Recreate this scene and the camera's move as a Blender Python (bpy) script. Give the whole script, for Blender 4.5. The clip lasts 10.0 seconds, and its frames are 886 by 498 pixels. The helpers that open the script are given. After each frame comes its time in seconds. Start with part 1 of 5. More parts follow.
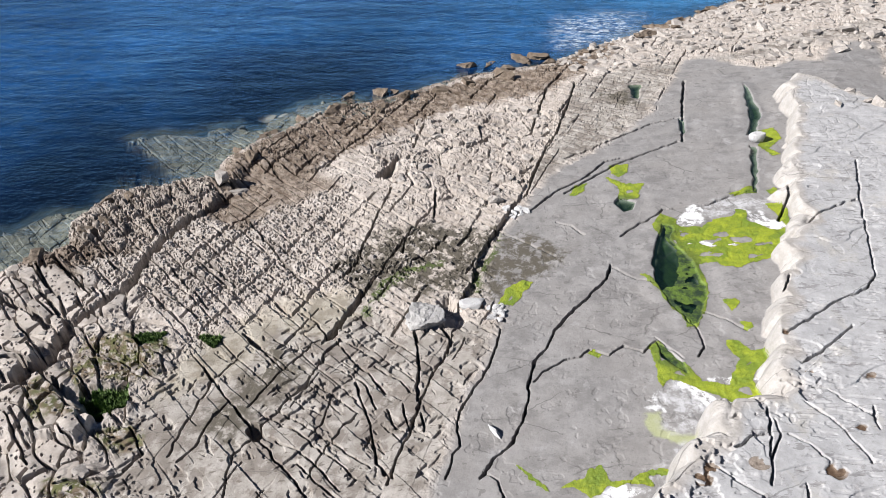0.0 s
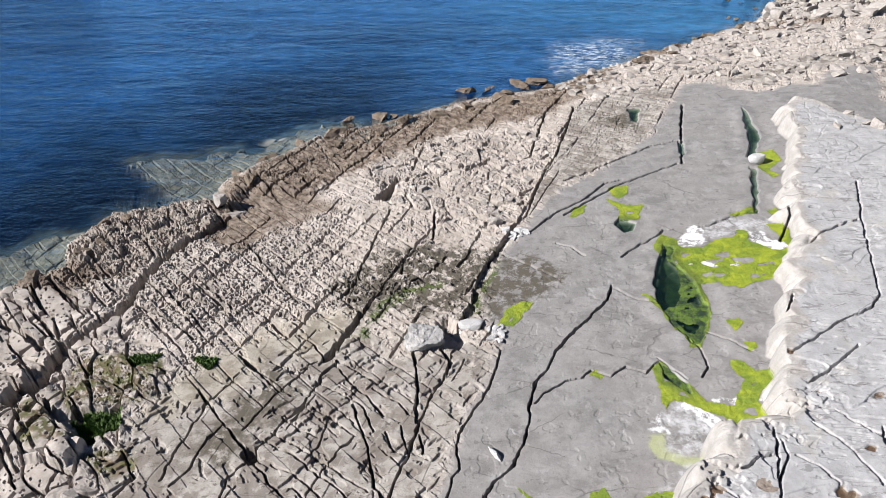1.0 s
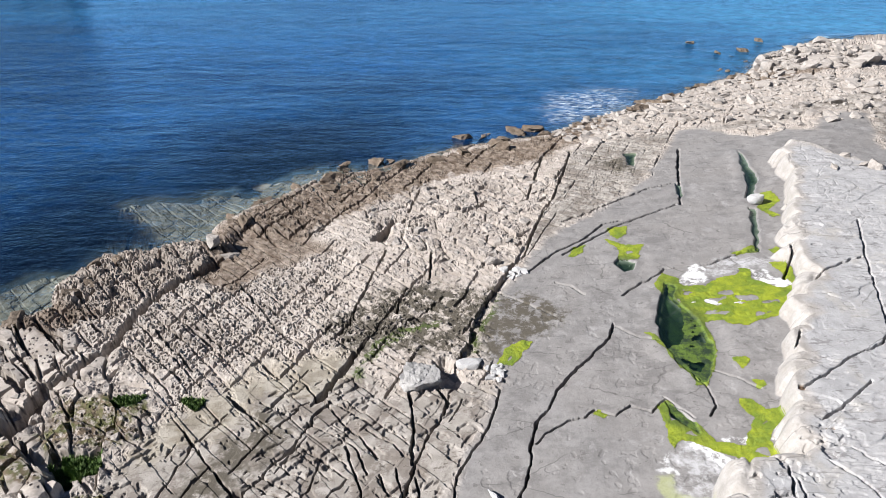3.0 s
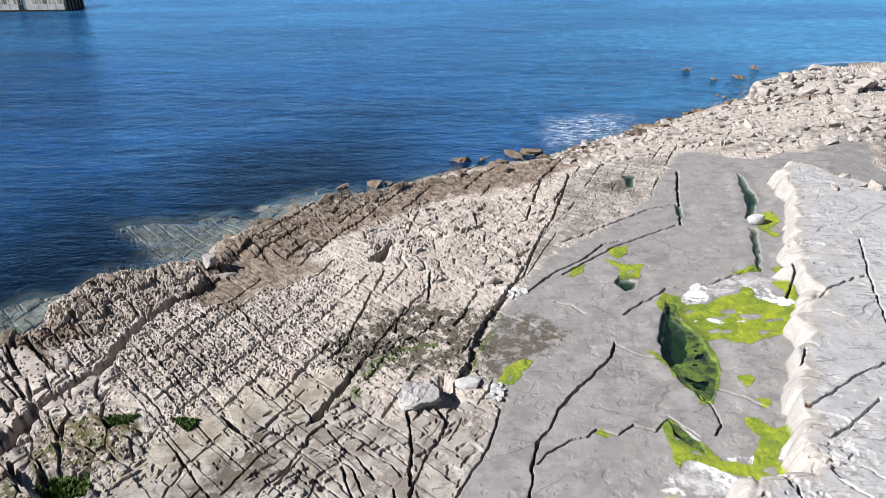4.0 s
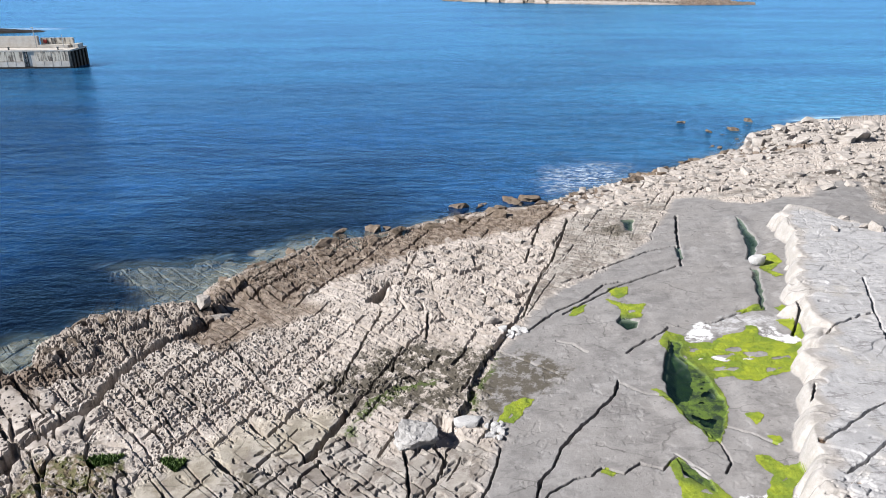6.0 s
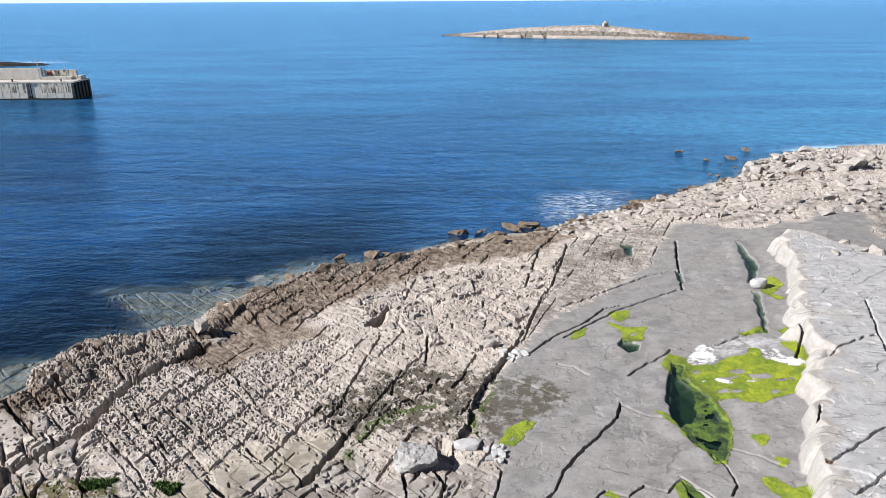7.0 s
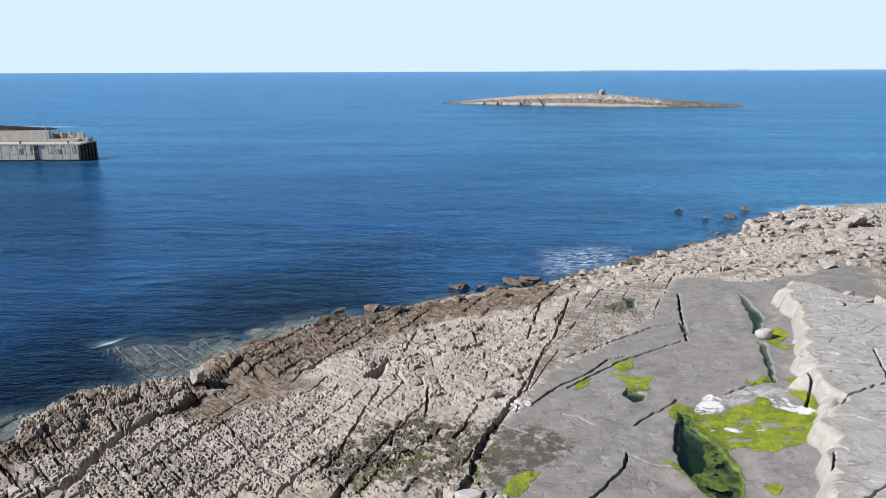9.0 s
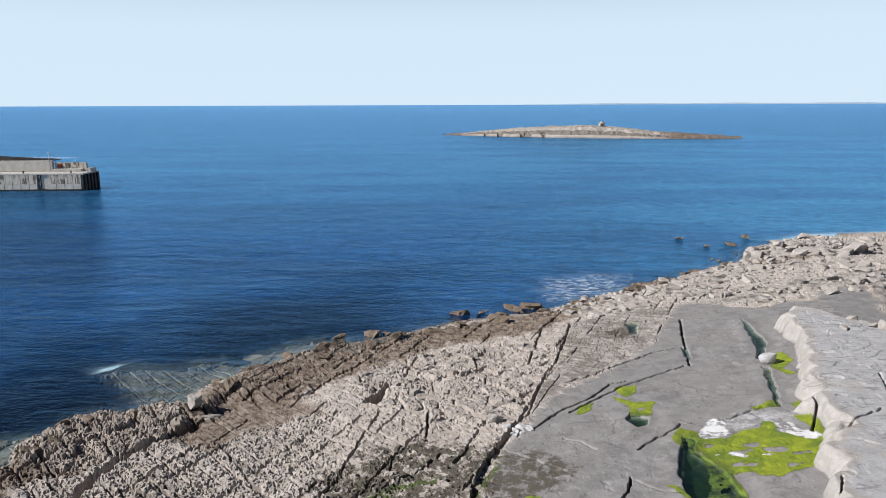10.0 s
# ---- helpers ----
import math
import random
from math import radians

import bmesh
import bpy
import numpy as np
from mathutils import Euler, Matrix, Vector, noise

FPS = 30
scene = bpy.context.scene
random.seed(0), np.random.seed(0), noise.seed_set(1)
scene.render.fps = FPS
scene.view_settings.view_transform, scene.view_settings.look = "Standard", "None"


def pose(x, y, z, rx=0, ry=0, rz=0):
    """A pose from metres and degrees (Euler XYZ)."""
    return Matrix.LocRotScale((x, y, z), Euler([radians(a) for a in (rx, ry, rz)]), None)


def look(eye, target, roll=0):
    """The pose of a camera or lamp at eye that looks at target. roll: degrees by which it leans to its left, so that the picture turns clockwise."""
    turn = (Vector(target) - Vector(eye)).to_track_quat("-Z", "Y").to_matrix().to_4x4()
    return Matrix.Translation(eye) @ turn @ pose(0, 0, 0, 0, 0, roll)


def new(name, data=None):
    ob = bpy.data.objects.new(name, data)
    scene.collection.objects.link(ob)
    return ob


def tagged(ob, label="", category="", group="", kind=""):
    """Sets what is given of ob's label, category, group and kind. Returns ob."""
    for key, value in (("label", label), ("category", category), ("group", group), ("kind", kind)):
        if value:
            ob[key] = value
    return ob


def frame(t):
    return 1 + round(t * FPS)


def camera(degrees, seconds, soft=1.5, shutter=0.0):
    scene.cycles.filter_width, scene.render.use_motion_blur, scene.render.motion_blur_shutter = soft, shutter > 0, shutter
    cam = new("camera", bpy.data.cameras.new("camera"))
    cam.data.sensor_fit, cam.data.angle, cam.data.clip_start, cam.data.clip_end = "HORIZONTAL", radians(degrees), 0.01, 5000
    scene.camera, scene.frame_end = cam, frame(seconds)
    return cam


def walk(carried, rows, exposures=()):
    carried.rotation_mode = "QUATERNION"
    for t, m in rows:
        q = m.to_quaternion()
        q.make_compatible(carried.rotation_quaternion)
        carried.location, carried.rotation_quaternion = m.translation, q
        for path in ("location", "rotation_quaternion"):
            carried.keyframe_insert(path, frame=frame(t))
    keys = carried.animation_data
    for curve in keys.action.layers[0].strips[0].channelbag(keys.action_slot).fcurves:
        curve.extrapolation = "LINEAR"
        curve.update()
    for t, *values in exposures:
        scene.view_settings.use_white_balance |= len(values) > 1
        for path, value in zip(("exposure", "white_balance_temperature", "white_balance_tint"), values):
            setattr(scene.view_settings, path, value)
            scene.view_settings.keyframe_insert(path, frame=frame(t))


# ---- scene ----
cam = camera(64.7, 10.0, soft=0.5)
PATH = [
    (0, (0.509, -1.074, 29.066), (0.46, 0.528, 27.87), -0.9),
    (0.5, (0.5, -1.056, 28.769), (0.453, 0.571, 27.605), -0.9),
    (1, (0.529, -1.049, 28.418), (0.481, 0.602, 27.289), -0.9),
    (1.5, (0.51, -1.031, 28.019), (0.465, 0.643, 26.925), -0.9),
    (2, (0.486, -0.986, 27.64), (0.444, 0.709, 26.58), -0.8),
    (2.5, (0.484, -0.952, 27.296), (0.445, 0.765, 26.27), -0.8),
    (4, (0.4, -0.826, 26.087), (0.369, 0.951, 25.171), -0.5),
    (4.5, (0.399, -0.827, 25.698), (0.37, 0.969, 24.818), -0.5),
    (5, (0.374, -0.798, 25.33), (0.346, 1.015, 24.486), -0.5),
    (5.5, (0.353, -0.813, 24.964), (0.327, 1.017, 24.159), -0.4),
    (7, (0.29, -0.87, 23.891), (0.269, 1.011, 23.214), -0.3),
    (7.5, (0.295, -0.893, 23.564), (0.274, 1.004, 22.931), -0.3),
    (8, (0.298, -0.9, 23.264), (0.277, 1.011, 22.674), -0.3),
    (8.5, (0.254, -0.903, 22.969), (0.233, 1.021, 22.423), -0.3),
    (9, (0.251, -0.893, 22.704), (0.229, 1.043, 22.204), -0.2),
    (9.5, (0.286, -0.895, 22.397), (0.262, 1.052, 21.941), -0.2),
    (10, (0.266, -0.88, 22.102), (0.242, 1.077, 21.69), -0.2),
]
walk(cam, [(t, look(eye, target, roll)) for t, eye, target, roll in PATH], [(0.0, 1.18), (5.5, 1.25), (7.5, 1.09), (10.0, 0.75)])

# ---- light ----
SUN_TRAVEL = Vector((0.91, 0.27, -0.68)).normalized()
world = bpy.data.worlds.new("sky")
scene.world = world
world.use_nodes = True
wt = world.node_tree
sky = wt.nodes.new("ShaderNodeTexSky")
sky.sky_type = "NISHITA"
sky.sun_disc = False
sky.sun_elevation = math.asin(-SUN_TRAVEL.z)
sky.sun_rotation = math.atan2(-SUN_TRAVEL.x, -SUN_TRAVEL.y)
sky.altitude, sky.air_density, sky.dust_density, sky.ozone_density = 0.0, 1.0, 0.0, 2.0
air = wt.nodes.new("ShaderNodeMix")
air.data_type, air.blend_type = "RGBA", "MULTIPLY"
air.inputs[0].default_value, air.inputs[7].default_value = 1.0, (0.017, 0.019, 0.024, 1.0)
wt.links.new(sky.outputs[0], air.inputs[6])
# bright sea haze that thins out upwards
aim, part_up, thin, haze = wt.nodes.new("ShaderNodeTexCoord"), wt.nodes.new("ShaderNodeSeparateXYZ"), wt.nodes.new("ShaderNodeMapRange"), wt.nodes.new("ShaderNodeMix")
thin.interpolation_type = "SMOOTHSTEP"
for k, v in enumerate((0.08, 0.34, 0.92, 0.0), 1):
    thin.inputs[k].default_value = v
haze.data_type = "RGBA"
haze.inputs[7].default_value = (0.42, 0.52, 0.61, 1.0)
wt.links.new(aim.outputs["Generated"], part_up.inputs[0])
wt.links.new(part_up.outputs[2], thin.inputs[0])
wt.links.new(thin.outputs[0], haze.inputs[0])
wt.links.new(air.outputs[2], haze.inputs[6])
wt.links.new(haze.outputs[2], wt.nodes["Background"].inputs[0])
wt.nodes["Background"].inputs[1].default_value = 1.0
sun_data = bpy.data.lights.new("sun", "SUN")
sun_data.energy, sun_data.angle, sun_data.color = 5.0, radians(0.53), (1.0, 0.975, 0.935)
sun = new("sun", sun_data)
sun.matrix_world = look((-60, -30, 60), Vector((-60, -30, 60)) + SUN_TRAVEL)


# ---- numbers that vary like stone ----
DICE = np.random.RandomState(7)
TABLE = DICE.rand(1 << 16).astype(np.float32)
ORDER = DICE.randint(0, 1 << 16, 4096).astype(np.int32)


def hashed(ix, iy, s):
    return TABLE[(ORDER[(ix.astype(np.int32) + 37 * s) & 4095] + iy.astype(np.int32) * 31 + s * 977) & 65535]


def grain(x, y, s=0):
    """Smooth noise, -1 to 1, one swell a metre."""
    ix, iy = np.floor(x), np.floor(y)
    fx, fy = x - ix, y - iy
    fx, fy = fx * fx * (3 - 2 * fx), fy * fy * (3 - 2 * fy)
    jx, jy = ix.astype(np.int32) + 37 * s, iy.astype(np.int32) + 977 * s
    k0, k1 = ORDER[jx & 4095] + jy, ORDER[(jx + 1) & 4095] + jy
    a, b, c, d = TABLE[k0 & 65535], TABLE[k1 & 65535], TABLE[(k0 + 1) & 65535], TABLE[(k1 + 1) & 65535]
    a, c = a + (b - a) * fx, c + (d - c) * fx
    return 2 * (a + (c - a) * fy) - 1


def fbm(x, y, octaves=4, s=0, gain=0.5):
    total, amp, norm = 0, 1.0, 0.0
    for i in range(octaves):
        total = total + amp * grain(x, y, s + 17 * i)
        norm += amp
        amp *= gain
        x, y = 1.6 * x - 1.2 * y + 7.3, 1.2 * x + 1.6 * y - 3.1
    return total / norm


def cells(x, y, s=0):
    """Distances to the nearest and second nearest seed of a unit cell pattern, and a random number of the nearest."""
    ix, iy = np.floor(x), np.floor(y)
    f1, f2, pick = np.full(x.shape, 9.0, np.float32), np.full(x.shape, 9.0, np.float32), np.zeros(x.shape, np.float32)
    for i in (-1, 0, 1):
        for j in (-1, 0, 1):
            cx, cy = ix + i, iy + j
            k = (ORDER[(cx.astype(np.int32) + 37 * s) & 4095] + cy.astype(np.int32) * 31 + s * 977) & 65535
            d = np.hypot(cx + TABLE[k] - x, cy + TABLE[(k + 7) & 65535] - y)
            f2 = np.minimum(f2, np.maximum(f1, d))
            pick = np.where(d < f1, TABLE[(k + 13) & 65535], pick)
            f1 = np.minimum(f1, d)
    return f1, f2, pick


def facets(x, y, s=0):
    """Broken blocks: the same cell pattern, with a randomly tilted top for each cell, about -0.5 to 0.5."""
    ix, iy = np.floor(x), np.floor(y)
    f1, f2 = np.full(x.shape, 9.0, np.float32), np.full(x.shape, 9.0, np.float32)
    top, pick = np.zeros(x.shape, np.float32), np.zeros(x.shape, np.float32)
    for i in (-1, 0, 1):
        for j in (-1, 0, 1):
            cx, cy = ix + i, iy + j
            k = (ORDER[(cx.astype(np.int32) + 37 * s) & 4095] + cy.astype(np.int32) * 31 + s * 977) & 65535
            ox, oy = cx + TABLE[k] - x, cy + TABLE[(k + 7) & 65535] - y
            d = np.hypot(ox, oy)
            nearer = d < f1
            top = np.where(nearer, (TABLE[(k + 17) & 65535] - 0.35) * ox + (TABLE[(k + 23) & 65535] - 0.5) * oy, top)
            pick = np.where(nearer, TABLE[(k + 13) & 65535], pick)
            f2 = np.minimum(f2, np.maximum(f1, d))
            f1 = np.minimum(f1, d)
    return f1, f2, pick, top


def soft(a, b, v):
    k = np.clip((v - a) / (b - a), 0, 1)
    return k * k * (3 - 2 * k)


def within(x, y, points, margin=1.5):
    """Signed distance to the edge of an outline: positive inside, -9 far outside."""
    px, py = [p[0] for p in points], [p[1] for p in points]
    out = np.full(x.shape, -9.0, np.float32)
    near = (x > min(px) - margin) & (x < max(px) + margin) & (y > min(py) - margin) & (y < max(py) + margin)
    if not near.any():
        return out
    qx, qy = x[near], y[near]
    best, inside = np.full(qx.shape, 1e9), np.zeros(qx.shape, bool)
    for (ax, ay), (bx, by) in zip(points, points[1:] + points[:1]):
        ex, ey = bx - ax, by - ay
        k = np.clip(((qx - ax) * ex + (qy - ay) * ey) / (ex * ex + ey * ey + 1e-9), 0, 1)
        best = np.minimum(best, np.hypot(qx - ax - k * ex, qy - ay - k * ey))
        if ay != by:
            inside ^= ((ay > qy) != (by > qy)) & (qx < (bx - ax) * (qy - ay) / (by - ay) + ax)
    out[near] = np.where(inside, best, -best)
    return out


# ---- the plan of the shore ----
AREAS, CRACKS, PUDDLES = {}, [], []


def crack(width, depth, *points):
    CRACKS.append((width, depth, points))


def area(name, *points):
    AREAS.setdefault(name, []).append(list(points))


def puddle(x, y, r):
    PUDDLES.append((x, y, r))


SHORE = [(-30.23, 34.64), (-28.76, 36.31), (-27.09, 37.81), (-27.74, 40.45), (-27.16, 42.23), (-26.71, 44.86), (-23.43, 45.70), (-20.75, 46.55), (-19.10, 47.17), (-18.87, 49.72), (-17.55, 53.18), (-15.61, 55.86), (-13.10, 59.32), (-11.13, 60.53), (-8.55, 61.78), (-5.89, 63.06),
         (0.4, 67.6), (10.2, 71.2), (17.6, 77.6), (24.9, 83.0), (31.7, 88.7), (40.9, 95.2), (45.2, 103.8), (60.3, 115.4), (74.5, 117.3)]
LAND = SHORE + [(140, 135), (320, 190), (1400, 260), (1400, -700), (-180, -700), (-110, -120), (-60, -30), (-41, 8), (-34, 26)]
crack(0.24, 0.60, (9.61, 32.39), (9.15, 31.06), (7.74, 29.42), (6.65, 28.31), (5.74, 27.05), (5.08, 25.59), (4.32, 24.65), (4.00, 23.14), (3.80, 21.72), (3.55, 20.88))
crack(0.26, 0.60, (3.55, 20.88), (3.16, 20.10), (2.73, 19.35), (2.21, 18.93), (1.73, 18.22), (1.43, 17.83))
crack(0.16, 0.35, (10.76, 25.64), (10.03, 24.90), (9.14, 25.40), (8.20, 24.89), (7.27, 25.36), (6.76, 24.80), (5.90, 24.68), (5.13, 24.17), (4.52, 23.64), (4.21, 23.29))
crack(0.13, 0.35, (2.73, 27.44), (2.51, 26.03), (2.11, 24.82), (1.71, 23.87), (1.13, 22.80), (0.57, 21.77), (0.30, 20.95), (0.57, 19.63), (0.19, 19.06), (-0.17, 17.91))
crack(0.22, 0.50, (0.11, 27.12), (-0.18, 26.06), (-0.74, 24.65), (-1.26, 23.17), (-1.61, 21.75), (-1.83, 20.75), (-2.29, 19.66), (-2.59, 18.60), (-2.77, 17.75))
crack(0.24, 0.50, (-2.08, 27.56), (-1.76, 26.19), (-1.62, 24.72), (-1.71, 23.55), (-1.57, 22.45))
crack(0.30, 0.50, (-0.52, 27.86), (0.11, 26.70), (-0.18, 25.85))
crack(0.17, 0.45, (-9.02, 29.81), (-8.04, 29.00), (-7.09, 27.62), (-6.45, 27.21), (-5.30, 25.63), (-4.24, 24.34), (-3.25, 23.12))
crack(0.09, 0.30, (-6.57, 27.58), (-5.10, 26.47), (-3.75, 25.29))
crack(0.09, 0.30, (-4.01, 24.92), (-2.75, 24.01), (-1.67, 22.81))
crack(0.10, 0.30, (-7.15, 25.75), (-5.79, 24.83), (-4.47, 23.76), (-3.93, 22.79), (-3.71, 22.07))
crack(0.09, 0.30, (-7.32, 24.14), (-6.15, 23.30), (-4.59, 21.92), (-5.23, 20.96), (-5.88, 19.87), (-6.50, 18.22))
crack(0.20, 0.50, (-4.91, 23.79), (-4.30, 22.29), (-3.89, 21.19), (-3.62, 19.88), (-3.39, 18.95), (-2.55, 18.04))
crack(0.16, 0.40, (-2.34, 22.34), (-2.14, 21.42), (-1.91, 20.82))
crack(0.10, 0.30, (-3.15, 22.02), (-2.80, 21.15), (-2.17, 20.69))
crack(0.18, 0.40, (-1.42, 21.72), (-1.17, 21.04), (-1.21, 20.71))
crack(0.10, 0.35, (-8.47, 23.26), (-7.44, 22.47), (-6.50, 21.99))
crack(0.11, 0.35, (-8.85, 22.37), (-6.89, 21.04), (-5.36, 20.00), (-3.62, 18.68))
crack(0.12, 0.35, (-9.49, 22.05), (-7.41, 20.90), (-6.11, 19.71), (-4.91, 18.74), (-4.19, 18.12))
crack(0.12, 0.35, (-8.37, 20.41), (-7.13, 19.71), (-5.69, 18.39), (-4.91, 17.49))
crack(0.14, 0.40, (-7.14, 19.09), (-6.33, 18.27), (-4.84, 17.06))
crack(0.28, 0.60, (-6.20, 27.20), (-6.79, 26.37), (-7.20, 25.14), (-7.58, 23.96), (-8.17, 23.24), (-8.80, 22.17), (-9.66, 21.04))
crack(0.10, 0.35, (-6.04, 22.94), (-6.39, 21.34), (-6.80, 20.56))
crack(0.70, 0.70, (-9.73, 21.17), (-9.34, 20.73))
crack(0.20, 0.50, (-9.63, 20.92), (-10.46, 21.93), (-11.28, 22.85), (-11.95, 23.64), (-12.86, 24.67), (-13.60, 25.54))
crack(0.18, 0.45, (-9.40, 20.63), (-8.13, 19.29), (-7.10, 18.15), (-6.23, 16.98))
crack(0.16, 0.40, (-9.54, 20.63), (-10.34, 19.86), (-10.40, 18.59), (-10.20, 17.39))
crack(0.17, 0.45, (-12.80, 24.47), (-13.04, 23.31), (-13.21, 22.05), (-13.51, 21.21), (-13.55, 19.75))
crack(0.14, 0.40, (-11.49, 23.05), (-11.96, 22.18), (-12.26, 21.32), (-12.36, 20.32), (-13.03, 19.42))
crack(0.15, 0.45, (-12.84, 24.60), (-12.17, 25.45), (-11.57, 26.68))
crack(0.40, 0.60, (-11.94, 28.07), (-11.10, 27.33), (-10.23, 26.37))
crack(0.14, 0.40, (-10.23, 26.37), (-9.20, 25.27), (-8.18, 24.78))
crack(0.16, 0.40, (-7.81, 26.87), (-8.89, 25.26), (-9.85, 23.53), (-10.35, 22.63))
crack(0.12, 0.40, (-7.41, 27.29), (-8.25, 26.69), (-9.09, 26.95), (-10.01, 27.48))
crack(0.50, 0.80, (-5.36, 31.32), (-5.97, 29.53), (-6.59, 28.13), (-6.89, 27.61))
crack(0.22, 0.50, (-5.36, 31.32), (-4.82, 32.66), (-3.52, 33.99), (-1.76, 34.69), (-0.36, 36.82))
crack(0.16, 0.40, (-16.14, 21.44), (-15.04, 20.05), (-15.64, 19.09))
crack(0.25, 0.50, (-15.04, 20.05), (-15.58, 18.93), (-16.11, 18.51), (-18.47, 18.26))
crack(0.22, 0.50, (-22.67, 22.02), (-21.16, 20.25), (-20.35, 19.24))
crack(0.22, 0.50, (-19.58, 21.22), (-18.67, 20.51), (-18.91, 19.20), (-19.74, 18.60))
crack(0.85, 1.15, (-17.27, 43.15), (-18.48, 40.86), (-19.81, 38.71), (-20.43, 35.09), (-20.54, 32.15), (-21.49, 30.60), (-22.56, 29.15))
crack(0.95, 1.20, (-22.56, 29.15), (-22.42, 26.81), (-23.07, 25.55), (-23.64, 24.55))
crack(0.35, 0.60, (-28.31, 33.38), (-26.33, 32.45), (-23.51, 29.69))
crack(0.25, 0.50, (-28.27, 35.81), (-26.05, 32.99))
crack(0.30, 0.50, (-26.90, 35.77), (-24.26, 33.49), (-22.33, 31.69), (-23.04, 30.16))
crack(0.35, 0.50, (-23.66, 35.91), (-22.11, 34.57), (-20.26, 33.26))
crack(0.18, 0.50, (-18.59, 35.28), (-15.96, 32.99), (-14.13, 32.29))
crack(0.18, 0.50, (-19.49, 32.67), (-17.13, 31.15), (-15.01, 29.47))
crack(0.16, 0.50, (-16.84, 35.15), (-14.21, 32.59), (-14.52, 31.22))
crack(0.16, 0.50, (-14.24, 38.98), (-11.26, 36.30), (-10.22, 34.94))
crack(0.25, 0.60, (-4.73, 43.95), (-4.96, 41.84), (-5.38, 39.94), (-5.70, 37.43), (-5.97, 36.46), (-6.25, 34.24), (-6.95, 32.84))
crack(0.22, 0.60, (-1.29, 43.01), (-1.31, 40.98), (-1.38, 39.41))
crack(0.22, 0.50, (-2.29, 38.07), (-3.17, 36.81), (-3.24, 35.16))
crack(0.60, 0.35, (4.32, 40.17), (3.20, 37.38), (2.38, 35.15), (1.62, 33.11), (1.24, 31.20), (0.57, 29.43))
crack(0.40, 0.60, (11.50, 62.66), (10.36, 58.17), (8.60, 51.88), (7.02, 47.73), (6.07, 44.50), (5.21, 41.63), (4.32, 40.17))
crack(0.25, 0.50, (8.70, 61.75), (7.36, 56.05), (6.53, 52.33))
crack(0.90, 0.90, (-5.69, 45.90), (-5.05, 47.75), (-4.46, 48.90))
crack(0.35, 0.50, (-3.41, 50.69), (-3.15, 52.96), (-2.67, 55.17))
crack(0.50, 0.60, (1.05, 49.96), (2.22, 50.86), (3.20, 51.84))
crack(0.40, 0.50, (-9.88, 49.46), (-10.48, 47.49), (-11.79, 47.14))
crack(0.25, 0.40, (-16.64, 48.18), (-15.21, 50.07), (-11.94, 53.11), (-8.46, 57.09), (-5.53, 59.43))
crack(0.22, 0.40, (-17.80, 52.62), (-15.45, 49.06), (-14.03, 46.92))
crack(0.22, 0.40, (-15.41, 55.30), (-12.99, 50.92), (-11.51, 48.09))
crack(0.22, 0.40, (-12.73, 57.58), (-10.51, 53.50), (-9.15, 50.97))
crack(0.22, 0.40, (-8.73, 59.26), (-7.40, 56.90), (-5.54, 53.37))
crack(0.18, 0.30, (5.41, 39.24), (7.41, 41.65), (9.39, 43.01), (11.41, 45.38), (12.74, 45.76))
crack(0.12, 0.25, (7.94, 41.18), (10.71, 43.67), (12.62, 45.15), (17.36, 47.56))
crack(0.22, 0.35, (8.60, 46.41), (10.99, 47.98), (13.48, 49.60), (16.08, 51.28), (18.48, 51.84))
crack(0.18, 0.50, (21.14, 60.40), (19.34, 54.22), (18.55, 51.25), (17.67, 47.47))
crack(0.08, 0.20, (13.94, 37.81), (12.83, 36.94), (11.59, 36.13), (10.72, 35.28))
crack(0.08, 0.20, (19.98, 39.27), (18.39, 38.83), (16.70, 38.02), (13.98, 37.97))
crack(0.07, 0.20, (9.63, 32.12), (10.84, 30.84), (11.81, 30.20))
crack(0.16, 0.35, (12.29, 28.39), (12.71, 27.16), (13.05, 26.26), (13.10, 24.96), (12.65, 24.31))
crack(0.10, 0.25, (10.80, 25.85), (11.21, 25.17), (11.82, 24.31))
crack(0.08, 0.20, (6.93, 37.54), (7.77, 36.91), (8.52, 35.79))
crack(0.10, 0.30, (3.35, 36.66), (5.06, 35.11), (6.49, 33.70))
crack(0.07, 0.20, (13.74, 27.71), (14.68, 26.93), (15.49, 25.95))
crack(0.08, 0.20, (1.57, 18.17), (2.18, 17.72), (2.50, 16.57))
crack(0.10, 0.40, (27.10, 40.80), (25.70, 37.10), (24.40, 33.30), (23.40, 30.50), (22.70, 28.50))
crack(0.14, 0.40, (21.10, 33.60), (22.00, 34.50), (24.30, 35.80), (25.10, 36.10))
crack(0.14, 0.40, (22.70, 28.50), (21.60, 27.30), (19.60, 26.20), (18.20, 25.30), (17.00, 24.50), (16.50, 24.10))
crack(0.16, 0.40, (19.70, 24.50), (17.70, 22.90), (16.30, 22.10))
crack(0.15, 0.50, (13.90, 19.50), (13.60, 18.30), (13.10, 16.70), (12.80, 15.60))
crack(0.10, 0.40, (13.90, 18.80), (13.90, 18.00), (13.20, 16.80))
crack(0.06, 0.30, (14.20, 18.00), (14.90, 17.50), (15.40, 16.70))
crack(0.16, 0.50, (21.90, 38.50), (21.40, 37.10), (20.40, 35.40))
crack(0.14, 0.40, (18.30, 28.70), (17.60, 27.50))
crack(0.05, 0.20, (15.60, 19.80), (16.50, 18.60), (17.10, 16.70))
